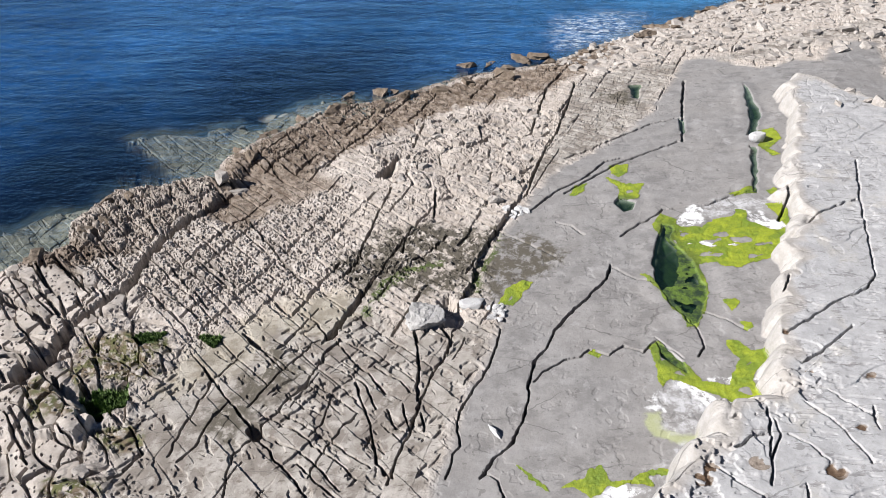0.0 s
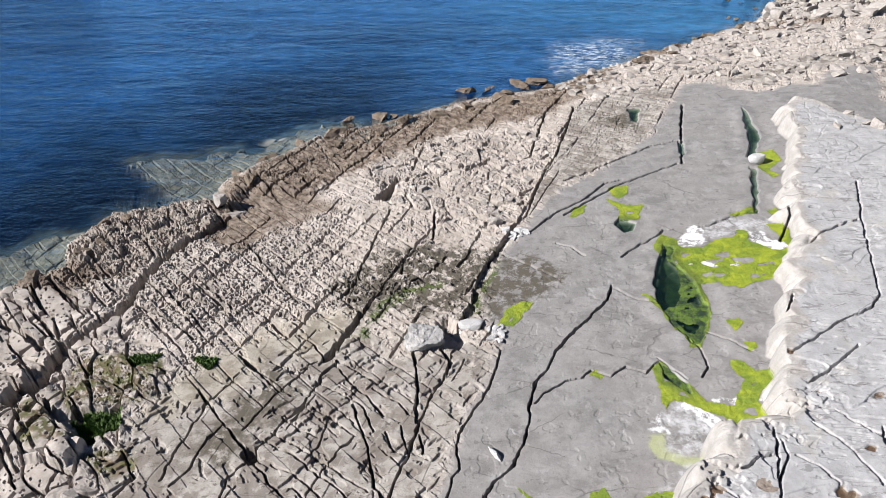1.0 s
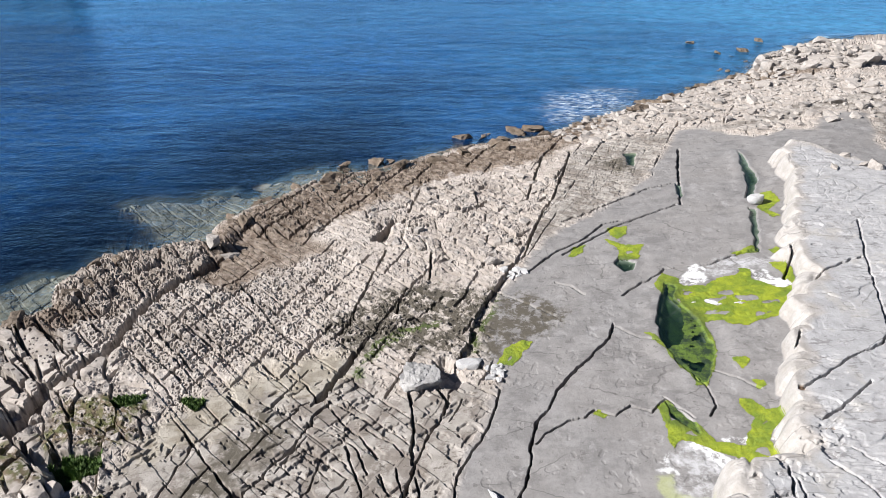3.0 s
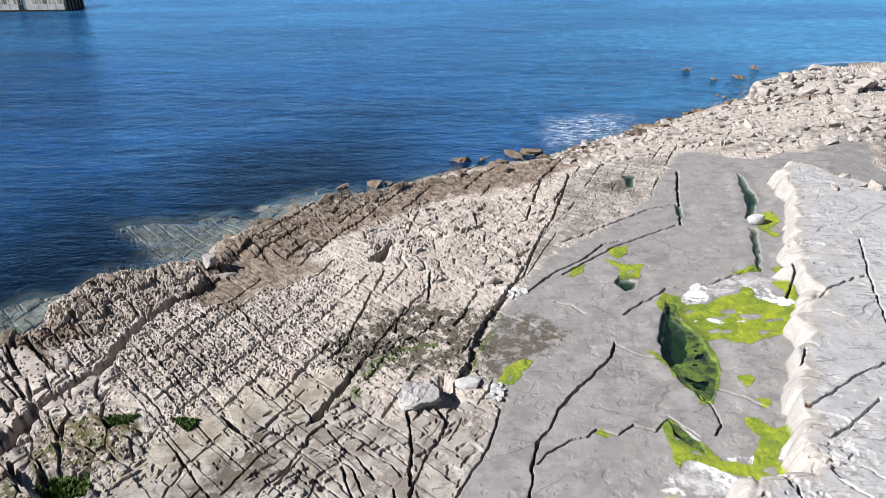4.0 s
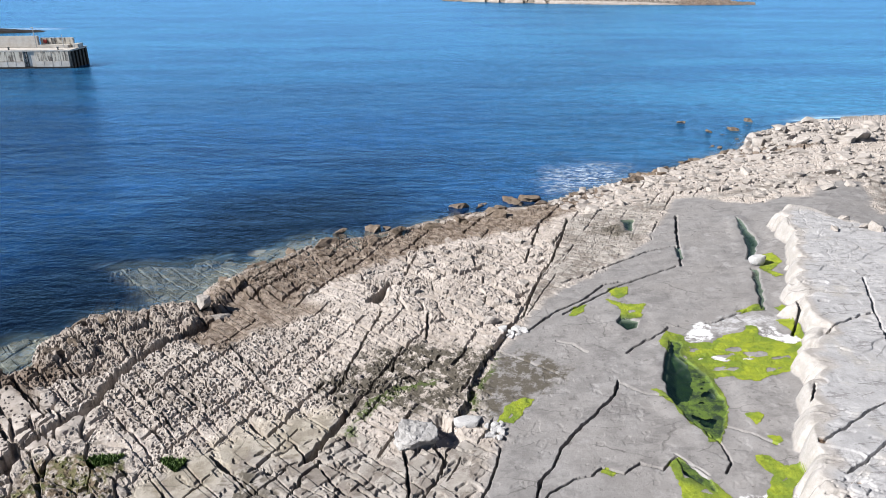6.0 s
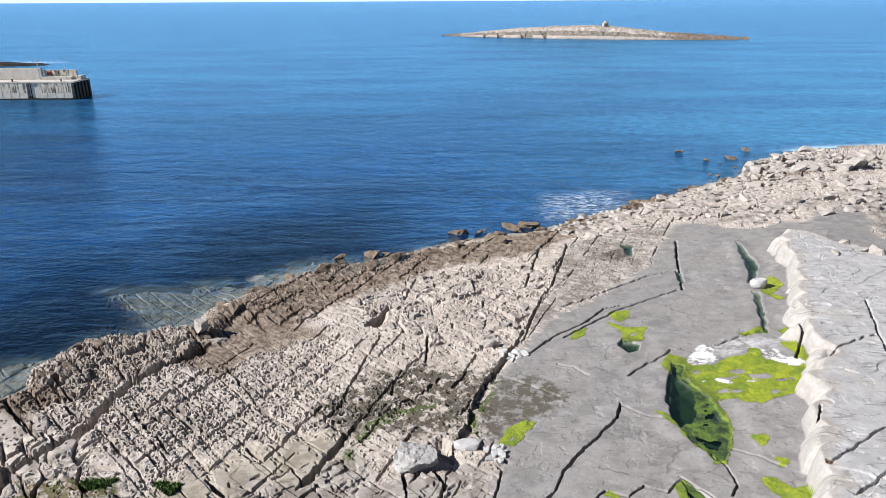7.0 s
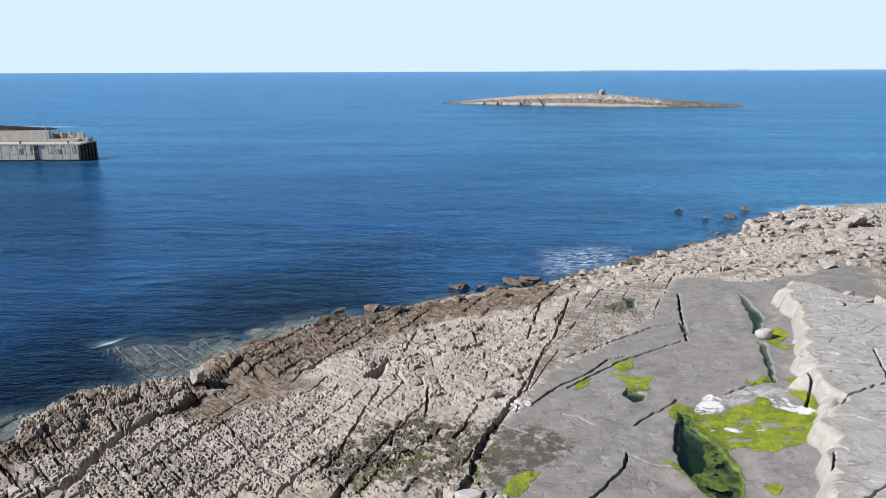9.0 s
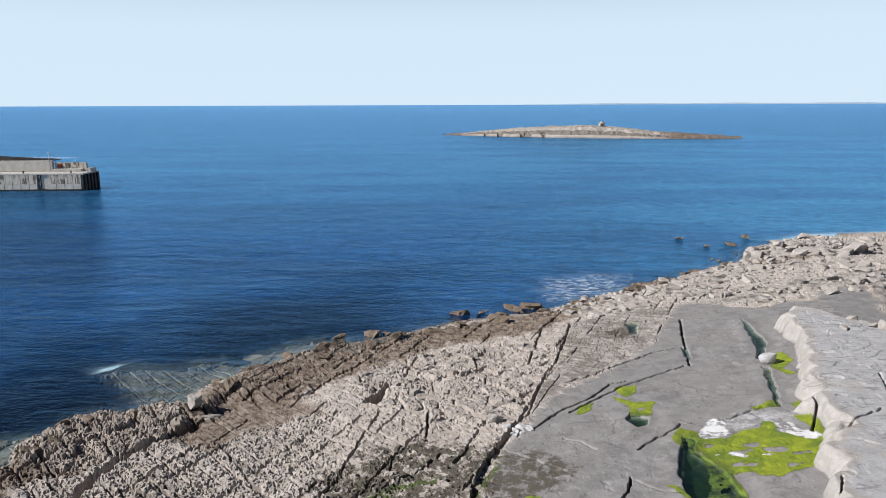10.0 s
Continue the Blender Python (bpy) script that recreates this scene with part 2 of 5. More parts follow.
crack(0.05, 0.20, (15.20, 21.20), (16.90, 20.50), (18.20, 18.90))
crack(0.12, 0.40, (10.40, 16.80), (11.20, 16.10), (12.00, 15.40), (12.70, 14.80))
crack(0.12, 0.30, (11.90, 17.40), (12.80, 17.90), (13.40, 18.10))
crack(0.10, 0.30, (14.10, 15.70), (14.00, 15.00))
crack(0.20, 0.40, (18.40, 19.50), (18.10, 18.30))

crack(0.55, 1.00, (-25.34, 25.84), (-23.95, 26.01), (-21.31, 24.25))
crack(0.60, 1.10, (-21.92, 26.36), (-22.60, 24.29), (-23.85, 23.09))
crack(0.55, 0.90, (-23.09, 29.45), (-22.12, 27.72), (-22.49, 26.39))
crack(0.50, 0.80, (-28.23, 31.47), (-25.63, 30.31), (-23.80, 28.74))
crack(0.50, 0.90, (-19.70, 24.19), (-18.95, 23.18), (-17.87, 21.92))
crack(0.22, 0.60, (-27.97, 34.91), (-25.68, 32.47))
crack(0.25, 0.60, (-26.33, 35.15), (-22.40, 31.49))
crack(0.22, 0.60, (-18.58, 34.54), (-14.55, 30.15))
crack(0.22, 0.60, (-17.02, 35.88), (-12.94, 31.74))
crack(0.20, 0.60, (-15.24, 40.63), (-9.37, 32.58))

area("ledge", (28.59, 56.82), (26.57, 52.57), (25.53, 48.38), (23.44, 43.09), (21.12, 38.04), (21.11, 36.33), (20.41, 33.47), (19.00, 31.73), (19.06, 30.89), (17.40, 28.57), (16.73, 26.45), (15.88, 24.66), (15.46, 23.17), (14.70, 21.04), (13.54, 20.67), (12.34, 19.97), (11.37, 19.12), (10.55, 18.31), (9.77, 17.53), (8.63, 16.31), (6.61, 14.48), (4.90, 13.01))
area("ledge_far", (26.10, 52.30), (26.80, 54.30), (29.00, 56.40), (30.80, 56.10), (31.40, 53.30), (33.90, 50.40))
area("smooth", (22.75, 66.31), (20.51, 61.50), (15.91, 52.54), (11.42, 47.91), (8.48, 45.46), (6.08, 42.32), (4.22, 38.66), (2.54, 34.80), (1.72, 30.34), (3.08, 28.25), (2.23, 26.50), (0.30, 20.95), (-2.66, 11.85), (9.19, 11.45), (15.04, 11.20), (23.57, 22.19), (43.52, 56.57), (36.95, 56.04), (40.14, 64.96), (36.83, 66.35), (33.87, 61.34), (31.57, 62.42), (28.07, 61.18), (25.48, 65.94))
area("pave", (-5.32, 31.02), (-8.10, 31.27), (-10.44, 29.40), (-12.83, 28.35), (-15.34, 26.06), (-16.01, 23.67), (-16.61, 21.51), (-15.88, 12.17), (-2.66, 11.85), (0.30, 20.95), (2.57, 27.33), (1.05, 28.41), (-2.97, 26.94))
area("pave", (11.24, 62.75), (16.64, 65.60), (22.60, 66.35), (20.27, 61.56), (15.91, 52.54), (11.42, 47.91), (8.48, 45.46), (6.08, 42.32), (4.76, 40.86), (7.02, 47.73), (8.97, 53.04))
area("pave", (22.60, 66.35), (28.95, 63.64), (37.49, 67.82), (41.15, 66.50), (37.26, 56.66), (45.89, 56.55), (57.23, 75.06), (45.08, 72.46), (34.87, 70.67), (27.85, 66.58))
area("brown", (-30.74, 34.99), (-28.72, 41.11), (-26.50, 43.84), (-18.86, 49.39), (-18.30, 52.63), (-11.17, 61.32), (-0.27, 65.46), (9.19, 69.15), (17.66, 76.96), (16.81, 70.90), (8.36, 61.03), (-0.19, 58.40), (-4.17, 55.02), (-7.76, 51.36), (-9.88, 49.46), (-10.78, 46.56), (-14.56, 38.66), (-17.74, 41.15), (-19.20, 40.51), (-21.20, 37.07), (-24.94, 34.13))
area("knobs", (-34.64, 36.30), (-28.27, 36.16), (-23.35, 32.32), (-19.54, 31.01), (-15.98, 27.86), (-15.19, 25.62), (-16.01, 23.67), (-16.61, 21.51), (-15.88, 12.17), (-21.89, 12.26))
area("knobs", (-7.76, 51.36), (-2.22, 56.67), (4.98, 58.00), (9.76, 55.45), (6.82, 45.79), (3.93, 40.23), (0.78, 40.67), (-4.37, 44.80))
area("brown", (35.10, 85.10), (41.50, 94.20), (46.10, 92.30), (51.00, 90.20), (45.40, 86.00), (37.70, 84.50))
area("dark", (-9.90, 27.02), (-7.66, 25.18), (-9.06, 23.30), (-10.92, 20.58), (-13.12, 21.35), (-11.05, 24.16))
area("yellow", (-10.21, 31.45), (-5.42, 31.84), (-5.75, 29.04), (-7.09, 27.27), (-9.55, 28.37), (-11.89, 25.01), (-13.82, 24.32), (-15.72, 22.90), (-15.34, 26.06), (-12.83, 28.35))
area("turf", (-21.05, 28.11), (-19.16, 27.58), (-16.64, 27.89), (-15.99, 25.24), (-17.25, 24.49), (-20.72, 24.64))
area("turf", (-22.54, 23.94), (-19.96, 23.07), (-19.56, 21.63), (-21.35, 21.69))
area("turf", (-17.95, 21.58), (-16.32, 21.84), (-15.06, 20.45), (-16.89, 20.18))
area("grass", (-19.54, 23.44), (-18.88, 23.99), (-17.29, 24.20), (-16.99, 23.13), (-17.70, 22.69), (-18.54, 22.58))
area("grass", (-14.50, 27.87), (-13.17, 27.79), (-13.42, 27.02))
area("grass", (-18.58, 27.77), (-16.33, 27.95), (-16.88, 27.21))
area("hollow", (-22.21, 24.63), (-20.43, 24.04), (-18.74, 24.37), (-17.12, 24.18), (-16.86, 22.95), (-17.59, 22.43), (-18.28, 22.00), (-19.96, 23.07))
area("hollow", (-0.97, 30.00), (-0.25, 30.57), (0.57, 29.43), (1.17, 28.33), (0.57, 27.36), (-0.36, 27.75), (-0.79, 28.50))
area("hollow", (-5.91, 46.38), (-5.12, 48.58), (-4.38, 48.46), (-4.48, 46.20), (-5.26, 45.07))
area("hollow", (-23.62, 27.22), (-22.44, 27.50), (-21.82, 25.92), (-22.49, 25.05), (-23.23, 25.56))
area("raised", (-24.94, 23.82), (-23.20, 24.02), (-22.21, 24.63), (-19.96, 23.07), (-18.18, 21.92), (-18.47, 20.56), (-21.08, 20.65), (-23.15, 20.74))
area("raised", (-27.76, 27.49), (-25.84, 27.63), (-23.64, 26.95), (-22.63, 25.95), (-23.18, 24.55), (-25.81, 24.24))
area("pool", (16.15, 60.56), (17.33, 60.53), (16.47, 57.31), (15.82, 57.50))
area("dark", (13.27, 58.88), (15.96, 59.63), (15.93, 55.89), (14.19, 55.69))
area("pool", (18.48, 51.84), (18.84, 51.16), (18.24, 48.96), (18.02, 49.59))
area("shelf", (-29.04, 54.54), (-27.74, 55.18), (-26.52, 55.84), (-24.47, 55.94), (-21.74, 56.38), (-21.17, 57.17), (-18.54, 57.16), (-17.32, 58.79), (-15.05, 60.98), (-12.10, 63.28), (-8.64, 62.47), (-10.78, 57.94), (-13.55, 55.69), (-15.72, 51.52), (-17.45, 48.67), (-18.59, 46.02), (-20.64, 46.02), (-22.22, 46.28), (-23.42, 48.21), (-25.14, 49.88), (-26.79, 52.85))
area("shelf", (-35.71, 39.98), (-33.53, 40.64), (-31.60, 41.01), (-30.36, 42.91), (-27.75, 43.47), (-26.67, 44.60), (-26.17, 41.25), (-26.47, 38.08), (-26.88, 35.51), (-29.96, 33.99), (-32.07, 33.69))
area("pool", (13.42, 36.17), (14.04, 35.80), (13.53, 34.41), (13.97, 33.43), (14.39, 32.09), (14.39, 30.66), (14.46, 29.77), (14.28, 28.79), (13.74, 27.90), (13.24, 26.81), (12.82, 26.77), (12.61, 27.56), (12.21, 28.17), (11.93, 29.33), (11.72, 30.38), (11.97, 31.98), (12.64, 34.24))
area("pool", (10.94, 39.11), (11.43, 39.94), (11.96, 39.69), (12.48, 39.45), (12.17, 38.46), (11.49, 38.21))
area("pool", (10.78, 25.39), (11.25, 25.09), (11.72, 24.11), (11.78, 23.25), (11.34, 23.68), (10.86, 24.35))
area("pool", (25.44, 57.46), (25.52, 56.55), (25.09, 53.65), (25.03, 51.65), (24.01, 49.71), (23.15, 47.54), (22.50, 47.71), (23.46, 49.86), (24.06, 52.06), (24.55, 54.49))
area("pool", (22.04, 45.70), (22.56, 45.57), (21.39, 42.02), (20.32, 39.04), (20.08, 39.09), (21.00, 42.11))
area("algae", (12.70, 36.15), (13.62, 37.36), (14.43, 36.68), (14.10, 35.79), (13.61, 34.59), (13.85, 33.63), (13.52, 33.38), (13.30, 34.45), (13.43, 35.90), (12.97, 34.81), (12.78, 35.35))
area("algae", (14.12, 36.46), (14.57, 35.85), (15.71, 35.53), (16.69, 36.29), (17.67, 36.32), (18.26, 37.11), (18.78, 36.74), (18.62, 35.82), (19.26, 35.38), (19.47, 34.51), (20.69, 34.67), (20.53, 35.81), (20.21, 37.45), (21.33, 37.37), (21.05, 35.38), (20.91, 34.01), (19.90, 33.39), (19.29, 32.31), (18.65, 31.68), (17.39, 31.21), (16.52, 30.95), (15.63, 31.69), (14.76, 32.04), (14.39, 32.49), (13.88, 33.74), (13.64, 34.71))
area("algae", (13.82, 34.06), (14.22, 33.10), (14.59, 31.89), (14.60, 30.27), (14.43, 28.77), (13.82, 27.65), (13.26, 26.45), (12.66, 26.61), (12.49, 27.44), (12.07, 28.10), (11.83, 29.45), (12.65, 30.00), (13.36, 30.97), (13.47, 32.62))
area("algae", (10.99, 31.17), (11.59, 30.93), (11.78, 30.38), (11.86, 29.59), (11.54, 29.99), (11.26, 30.60))
area("algae", (10.36, 25.18), (10.80, 25.59), (11.37, 24.87), (11.84, 24.02), (12.06, 23.15), (12.38, 22.64), (13.47, 22.28), (13.96, 23.04), (14.51, 23.95), (14.15, 24.58), (14.20, 25.23), (14.90, 25.24), (15.08, 24.48), (15.86, 24.60), (15.62, 23.63), (15.05, 23.12), (14.75, 22.59), (14.77, 21.87), (14.70, 21.11), (13.87, 21.05), (13.43, 21.30), (12.52, 21.73), (12.23, 22.11), (11.55, 22.53), (10.96, 22.88), (10.50, 22.26), (10.29, 22.64), (10.44, 23.57), (10.29, 24.17))
area("algae", (11.11, 43.01), (11.69, 42.47), (12.35, 41.77), (13.39, 41.49), (12.87, 40.46), (12.54, 39.59), (11.88, 39.71), (11.47, 39.93), (11.53, 41.10))
area("algae", (11.60, 44.70), (12.90, 44.62), (12.79, 43.39), (12.08, 42.83), (11.69, 43.60))
area("algae", (8.12, 40.80), (8.85, 42.14), (9.84, 42.39), (9.39, 41.47), (8.58, 40.73))
area("algae", (15.12, 28.54), (15.81, 28.64), (15.93, 28.24), (15.23, 27.53))
area("algae", (15.25, 26.53), (15.73, 26.51), (15.90, 26.06), (15.38, 26.03))
area("algae", (11.49, 19.96), (12.26, 20.32), (12.34, 20.06), (11.54, 19.52))
area("algae", (4.71, 17.02), (5.10, 17.30), (5.86, 17.48), (6.05, 17.99), (6.69, 18.16), (6.81, 17.71), (6.93, 17.36), (7.77, 17.37), (8.54, 17.66), (9.72, 17.87), (9.51, 17.49), (8.77, 17.36), (8.87, 16.94), (7.97, 17.19), (6.78, 17.18), (6.10, 16.64), (5.77, 16.88), (5.31, 17.04))
area("algae", (3.05, 18.53), (3.23, 18.46), (3.72, 17.75), (4.38, 16.93), (4.11, 17.08), (3.55, 17.68))
area("algae", (2.60, 29.52), (3.22, 30.85), (4.26, 31.55), (4.99, 31.36), (4.17, 30.23), (3.46, 29.24))
area("algae", (7.17, 25.07), (7.63, 25.24), (8.07, 24.87), (7.63, 24.66))
area("algae", (23.48, 48.41), (24.77, 48.27), (24.49, 46.36), (23.21, 45.02), (23.46, 43.74), (22.83, 43.62), (22.59, 45.56), (23.18, 46.91))
area("algae", (20.95, 39.29), (21.60, 39.39), (21.54, 38.64), (20.96, 38.61))
area("algae", (18.49, 39.02), (19.38, 39.53), (20.39, 39.79), (20.13, 38.93), (19.18, 38.89))
area("channel", (1.31, 30.95), (1.70, 33.25), (2.45, 34.98), (3.25, 36.63), (2.96, 34.92), (2.25, 33.19), (1.80, 31.54), (1.54, 30.40))
area("channel", (-5.21, 29.08), (-4.93, 31.11), (-4.19, 32.42), (-2.86, 33.74), (-0.72, 34.11), (-0.35, 33.59), (-2.46, 32.99), (-3.78, 31.82), (-4.50, 30.28), (-4.85, 28.81))
area("white", (14.28, 36.36), (14.90, 37.43), (15.87, 38.11), (16.45, 37.72), (16.15, 36.25), (15.34, 35.72), (14.57, 35.85))
area("white", (18.80, 36.80), (19.64, 36.51), (20.40, 35.24), (20.67, 34.42), (19.45, 34.45), (18.98, 35.56))
area("white", (14.37, 34.34), (15.38, 34.31), (15.92, 33.61), (15.19, 33.01), (14.61, 33.33))
area("white", (16.15, 33.70), (17.11, 33.91), (17.12, 33.18), (16.26, 32.73))
area("white", (11.06, 22.95), (11.87, 22.76), (12.13, 22.01), (12.69, 21.57), (13.69, 21.04), (12.84, 20.41), (12.35, 20.65), (11.90, 21.33), (11.59, 22.16), (11.11, 22.39))
area("white", (12.60, 22.76), (13.82, 22.83), (13.83, 22.43), (12.96, 22.33))
area("white", (15.18, 23.68), (15.70, 23.32), (15.48, 22.52), (14.75, 21.80), (14.77, 22.52), (15.15, 23.11))
area("white", (9.50, 21.32), (9.91, 22.03), (10.36, 22.13), (9.99, 21.32), (10.11, 20.90), (9.56, 21.01))
area("white", (6.82, 16.98), (7.49, 17.16), (8.60, 16.77), (7.82, 16.41), (6.91, 16.54))
area("pale", (9.36, 20.69), (9.82, 20.75), (10.00, 20.08), (10.57, 19.62), (11.22, 19.51), (11.92, 19.99), (12.47, 20.44), (12.25, 19.84), (11.20, 18.95), (10.34, 19.17), (9.52, 19.73))
area("pitted", (-27.45, 39.95), (-26.79, 45.11), (-22.50, 45.78), (-18.44, 45.91), (-15.89, 39.93), (-13.35, 41.47), (-8.83, 44.94), (-5.77, 37.21), (-5.50, 33.11), (-8.62, 31.42), (-12.80, 31.19), (-17.19, 30.52), (-19.24, 30.79), (-20.89, 32.23), (-25.49, 35.42), (-28.46, 35.87))
area("rim", (-27.49, 39.58), (-26.86, 45.28), (-22.56, 45.97), (-19.23, 46.26), (-17.89, 43.25), (-18.86, 40.16), (-20.50, 37.77), (-21.70, 36.18), (-24.35, 37.32), (-25.84, 37.06))
area("flatwet", (-17.97, 41.08), (-17.55, 44.07), (-16.74, 48.13), (-10.91, 46.75), (-8.61, 44.92), (-10.37, 43.63), (-13.35, 41.47), (-14.18, 39.71), (-16.58, 39.47))
area("big_blocks", (-30.77, 30.49), (-30.01, 34.38), (-28.23, 35.42), (-25.14, 34.66), (-20.29, 31.65), (-19.64, 33.30), (-19.71, 30.82), (-21.12, 28.15), (-22.32, 26.38), (-20.34, 24.21), (-17.17, 21.82), (-18.65, 20.49), (-14.63, 17.55), (-22.82, 17.18))

area("dark", (-7.64, 34.19), (-6.13, 36.91), (-3.93, 38.26), (-0.05, 38.30), (2.98, 37.21), (1.59, 33.26), (0.87, 30.57), (-1.97, 30.32), (-3.43, 31.79), (-5.10, 31.13), (-6.65, 32.36))
area("dark", (2.07, 34.10), (3.88, 36.62), (5.84, 35.83), (7.04, 33.79), (6.01, 32.18), (4.76, 31.49), (3.38, 30.84), (2.34, 29.50), (1.71, 30.48))
area("film", (16.39, 38.02), (17.66, 38.66), (19.88, 38.83), (20.97, 38.02), (20.07, 37.05), (18.68, 37.10), (16.72, 36.42), (16.26, 36.77))
area("film", (10.16, 22.29), (11.19, 22.71), (12.09, 21.07), (12.45, 20.54), (11.49, 19.80), (10.30, 20.06), (9.85, 20.92))
area("film", (6.53, 17.16), (8.71, 17.31), (10.22, 18.66), (11.33, 19.19), (9.23, 16.46), (6.41, 16.35))
area("turf", (-21.25, 27.69), (-19.73, 28.08), (-16.63, 27.93), (-15.89, 26.75), (-16.82, 26.13), (-16.34, 25.26), (-17.89, 25.54), (-18.97, 26.24), (-20.24, 26.51))
area("turf", (-20.98, 25.26), (-20.13, 25.51), (-19.22, 24.17), (-19.84, 23.80))
area("turf", (-22.55, 23.89), (-21.31, 24.25), (-20.12, 23.04), (-19.07, 22.07), (-20.42, 21.76), (-21.68, 22.16))
area("turf", (-18.04, 21.43), (-16.95, 21.63), (-15.55, 21.06), (-15.45, 20.04), (-16.72, 20.02))
area("turf", (-19.05, 18.33), (-17.27, 18.67), (-15.84, 17.88), (-16.68, 17.32), (-18.31, 17.36))
puddle(10.04, 15.98, 0.50)
puddle(10.65, 16.41, 0.30)
puddle(12.55, 16.54, 0.40)
puddle(15.44, 16.36, 0.42)
puddle(16.68, 21.59, 0.32)
puddle(17.33, 18.35, 0.22)
puddle(19.12, 21.37, 0.25)
puddle(16.29, 24.01, 0.20)

area("boulders", (10.59, 74.90), (19.54, 81.20), (26.78, 82.93), (37.11, 90.50), (43.60, 99.20), (43.09, 86.13), (48.44, 75.48), (42.56, 65.06), (35.57, 67.17), (24.88, 69.41), (18.99, 65.68), (11.47, 64.12))
area("headland", (41.70, 97.10), (47.00, 104.20), (58.30, 112.20), (61.30, 105.90), (68.50, 109.80), (59.30, 93.50), (51.90, 89.10), (44.00, 87.80))
area("boulders", (24.49, 68.19), (29.79, 69.45), (35.79, 67.64), (44.16, 67.90), (42.06, 64.16), (37.77, 62.96), (32.77, 61.14), (28.74, 63.86), (24.95, 65.31))
LEDGE_STONES = [(31.6, 51.9, 0.6), (31.9, 49.6, 0.5), (32.7, 49.0, 0.65), (33.6, 51.7, 0.5), (29.4, 49.0, 0.4), (32.9, 52.9, 0.45), (34.3, 51.8, 0.5)]

ledge_line, far_line = AREAS["ledge"][0], AREAS["ledge_far"][0]
LEDGE = far_line[::-1] + ledge_line[1:] + [(6.5, 12.0), (3.0, 5.0), (-4.0, -4.0), (-40.0, -60.0), (-40.0, -500.0), (900.0, -500.0), (900.0, 60.0), (70.0, 55.0)]


def lines(a, b, spacing, s):
    """Distance to the nearest of a set of broken parallel joints across a, the strip's number and the place across it."""
    q = a / spacing + 0.16 * grain(b * 0.15, a * 0.3, s)
    base_cell = np.floor(q)
    best = np.full(a.shape, 9.0, np.float32)
    for k in (-1, 0, 1):
        c = base_cell + k
        at = c + 0.2 + 0.6 * hashed(c, c * 0 + 3, s)
        piece = np.floor(b / 3.7 + 5 * hashed(c, c * 0 + 8, s))
        there = hashed(c, piece, s + 2) < (0.93 if spacing < 1.4 else 0.6)
        best = np.minimum(best, np.where(there, np.abs(q - at) * spacing, 9.0))
    return best, base_cell, q - base_cell


def bed_height(x, y):
    cx, cy = np.clip(x, -35, 46) / 10, np.clip(y, 12, 100) / 10
    return np.clip(1.4615 + 0.9953 * cx + 0.5383 * cy + 0.0869 * cx * cx - 0.0397 * cx * cy - 0.1109 * cy * cy, 0.1, 4.4)


MASKS = ("smooth", "ledge", "face", "pave", "brown", "dark", "yellow", "white", "pale", "turf", "grass", "channel", "under", "wet", "basin", "shelf", "film", "algae")


def ground(x, y):
    """Height of the rock and the masks of its surfaces; far under the sea only a plain bed."""
    x, y = np.asarray(x, np.float32), np.asarray(y, np.float32)
    inland = within(x, y, LAND, 40000.0) + 0.45 * fbm(x * 0.45, y * 0.45, 4, 5)
    out = np.maximum(-inland, 0)
    h = -0.3 - 0.8 * np.minimum(out, 4.0) - 0.12 * np.clip(out - 4, 0, 60)
    m = {k: np.zeros(x.shape, np.float32) for k in MASKS}
    m["under"][:] = 1.0
    act = np.nonzero(inland > -14)[0]
    if len(act):
        hh, mm = shore(x[act], y[act], inland[act])
        h[act] = hh
        for k in MASKS:
            m[k][act] = mm[k]
    return h, m


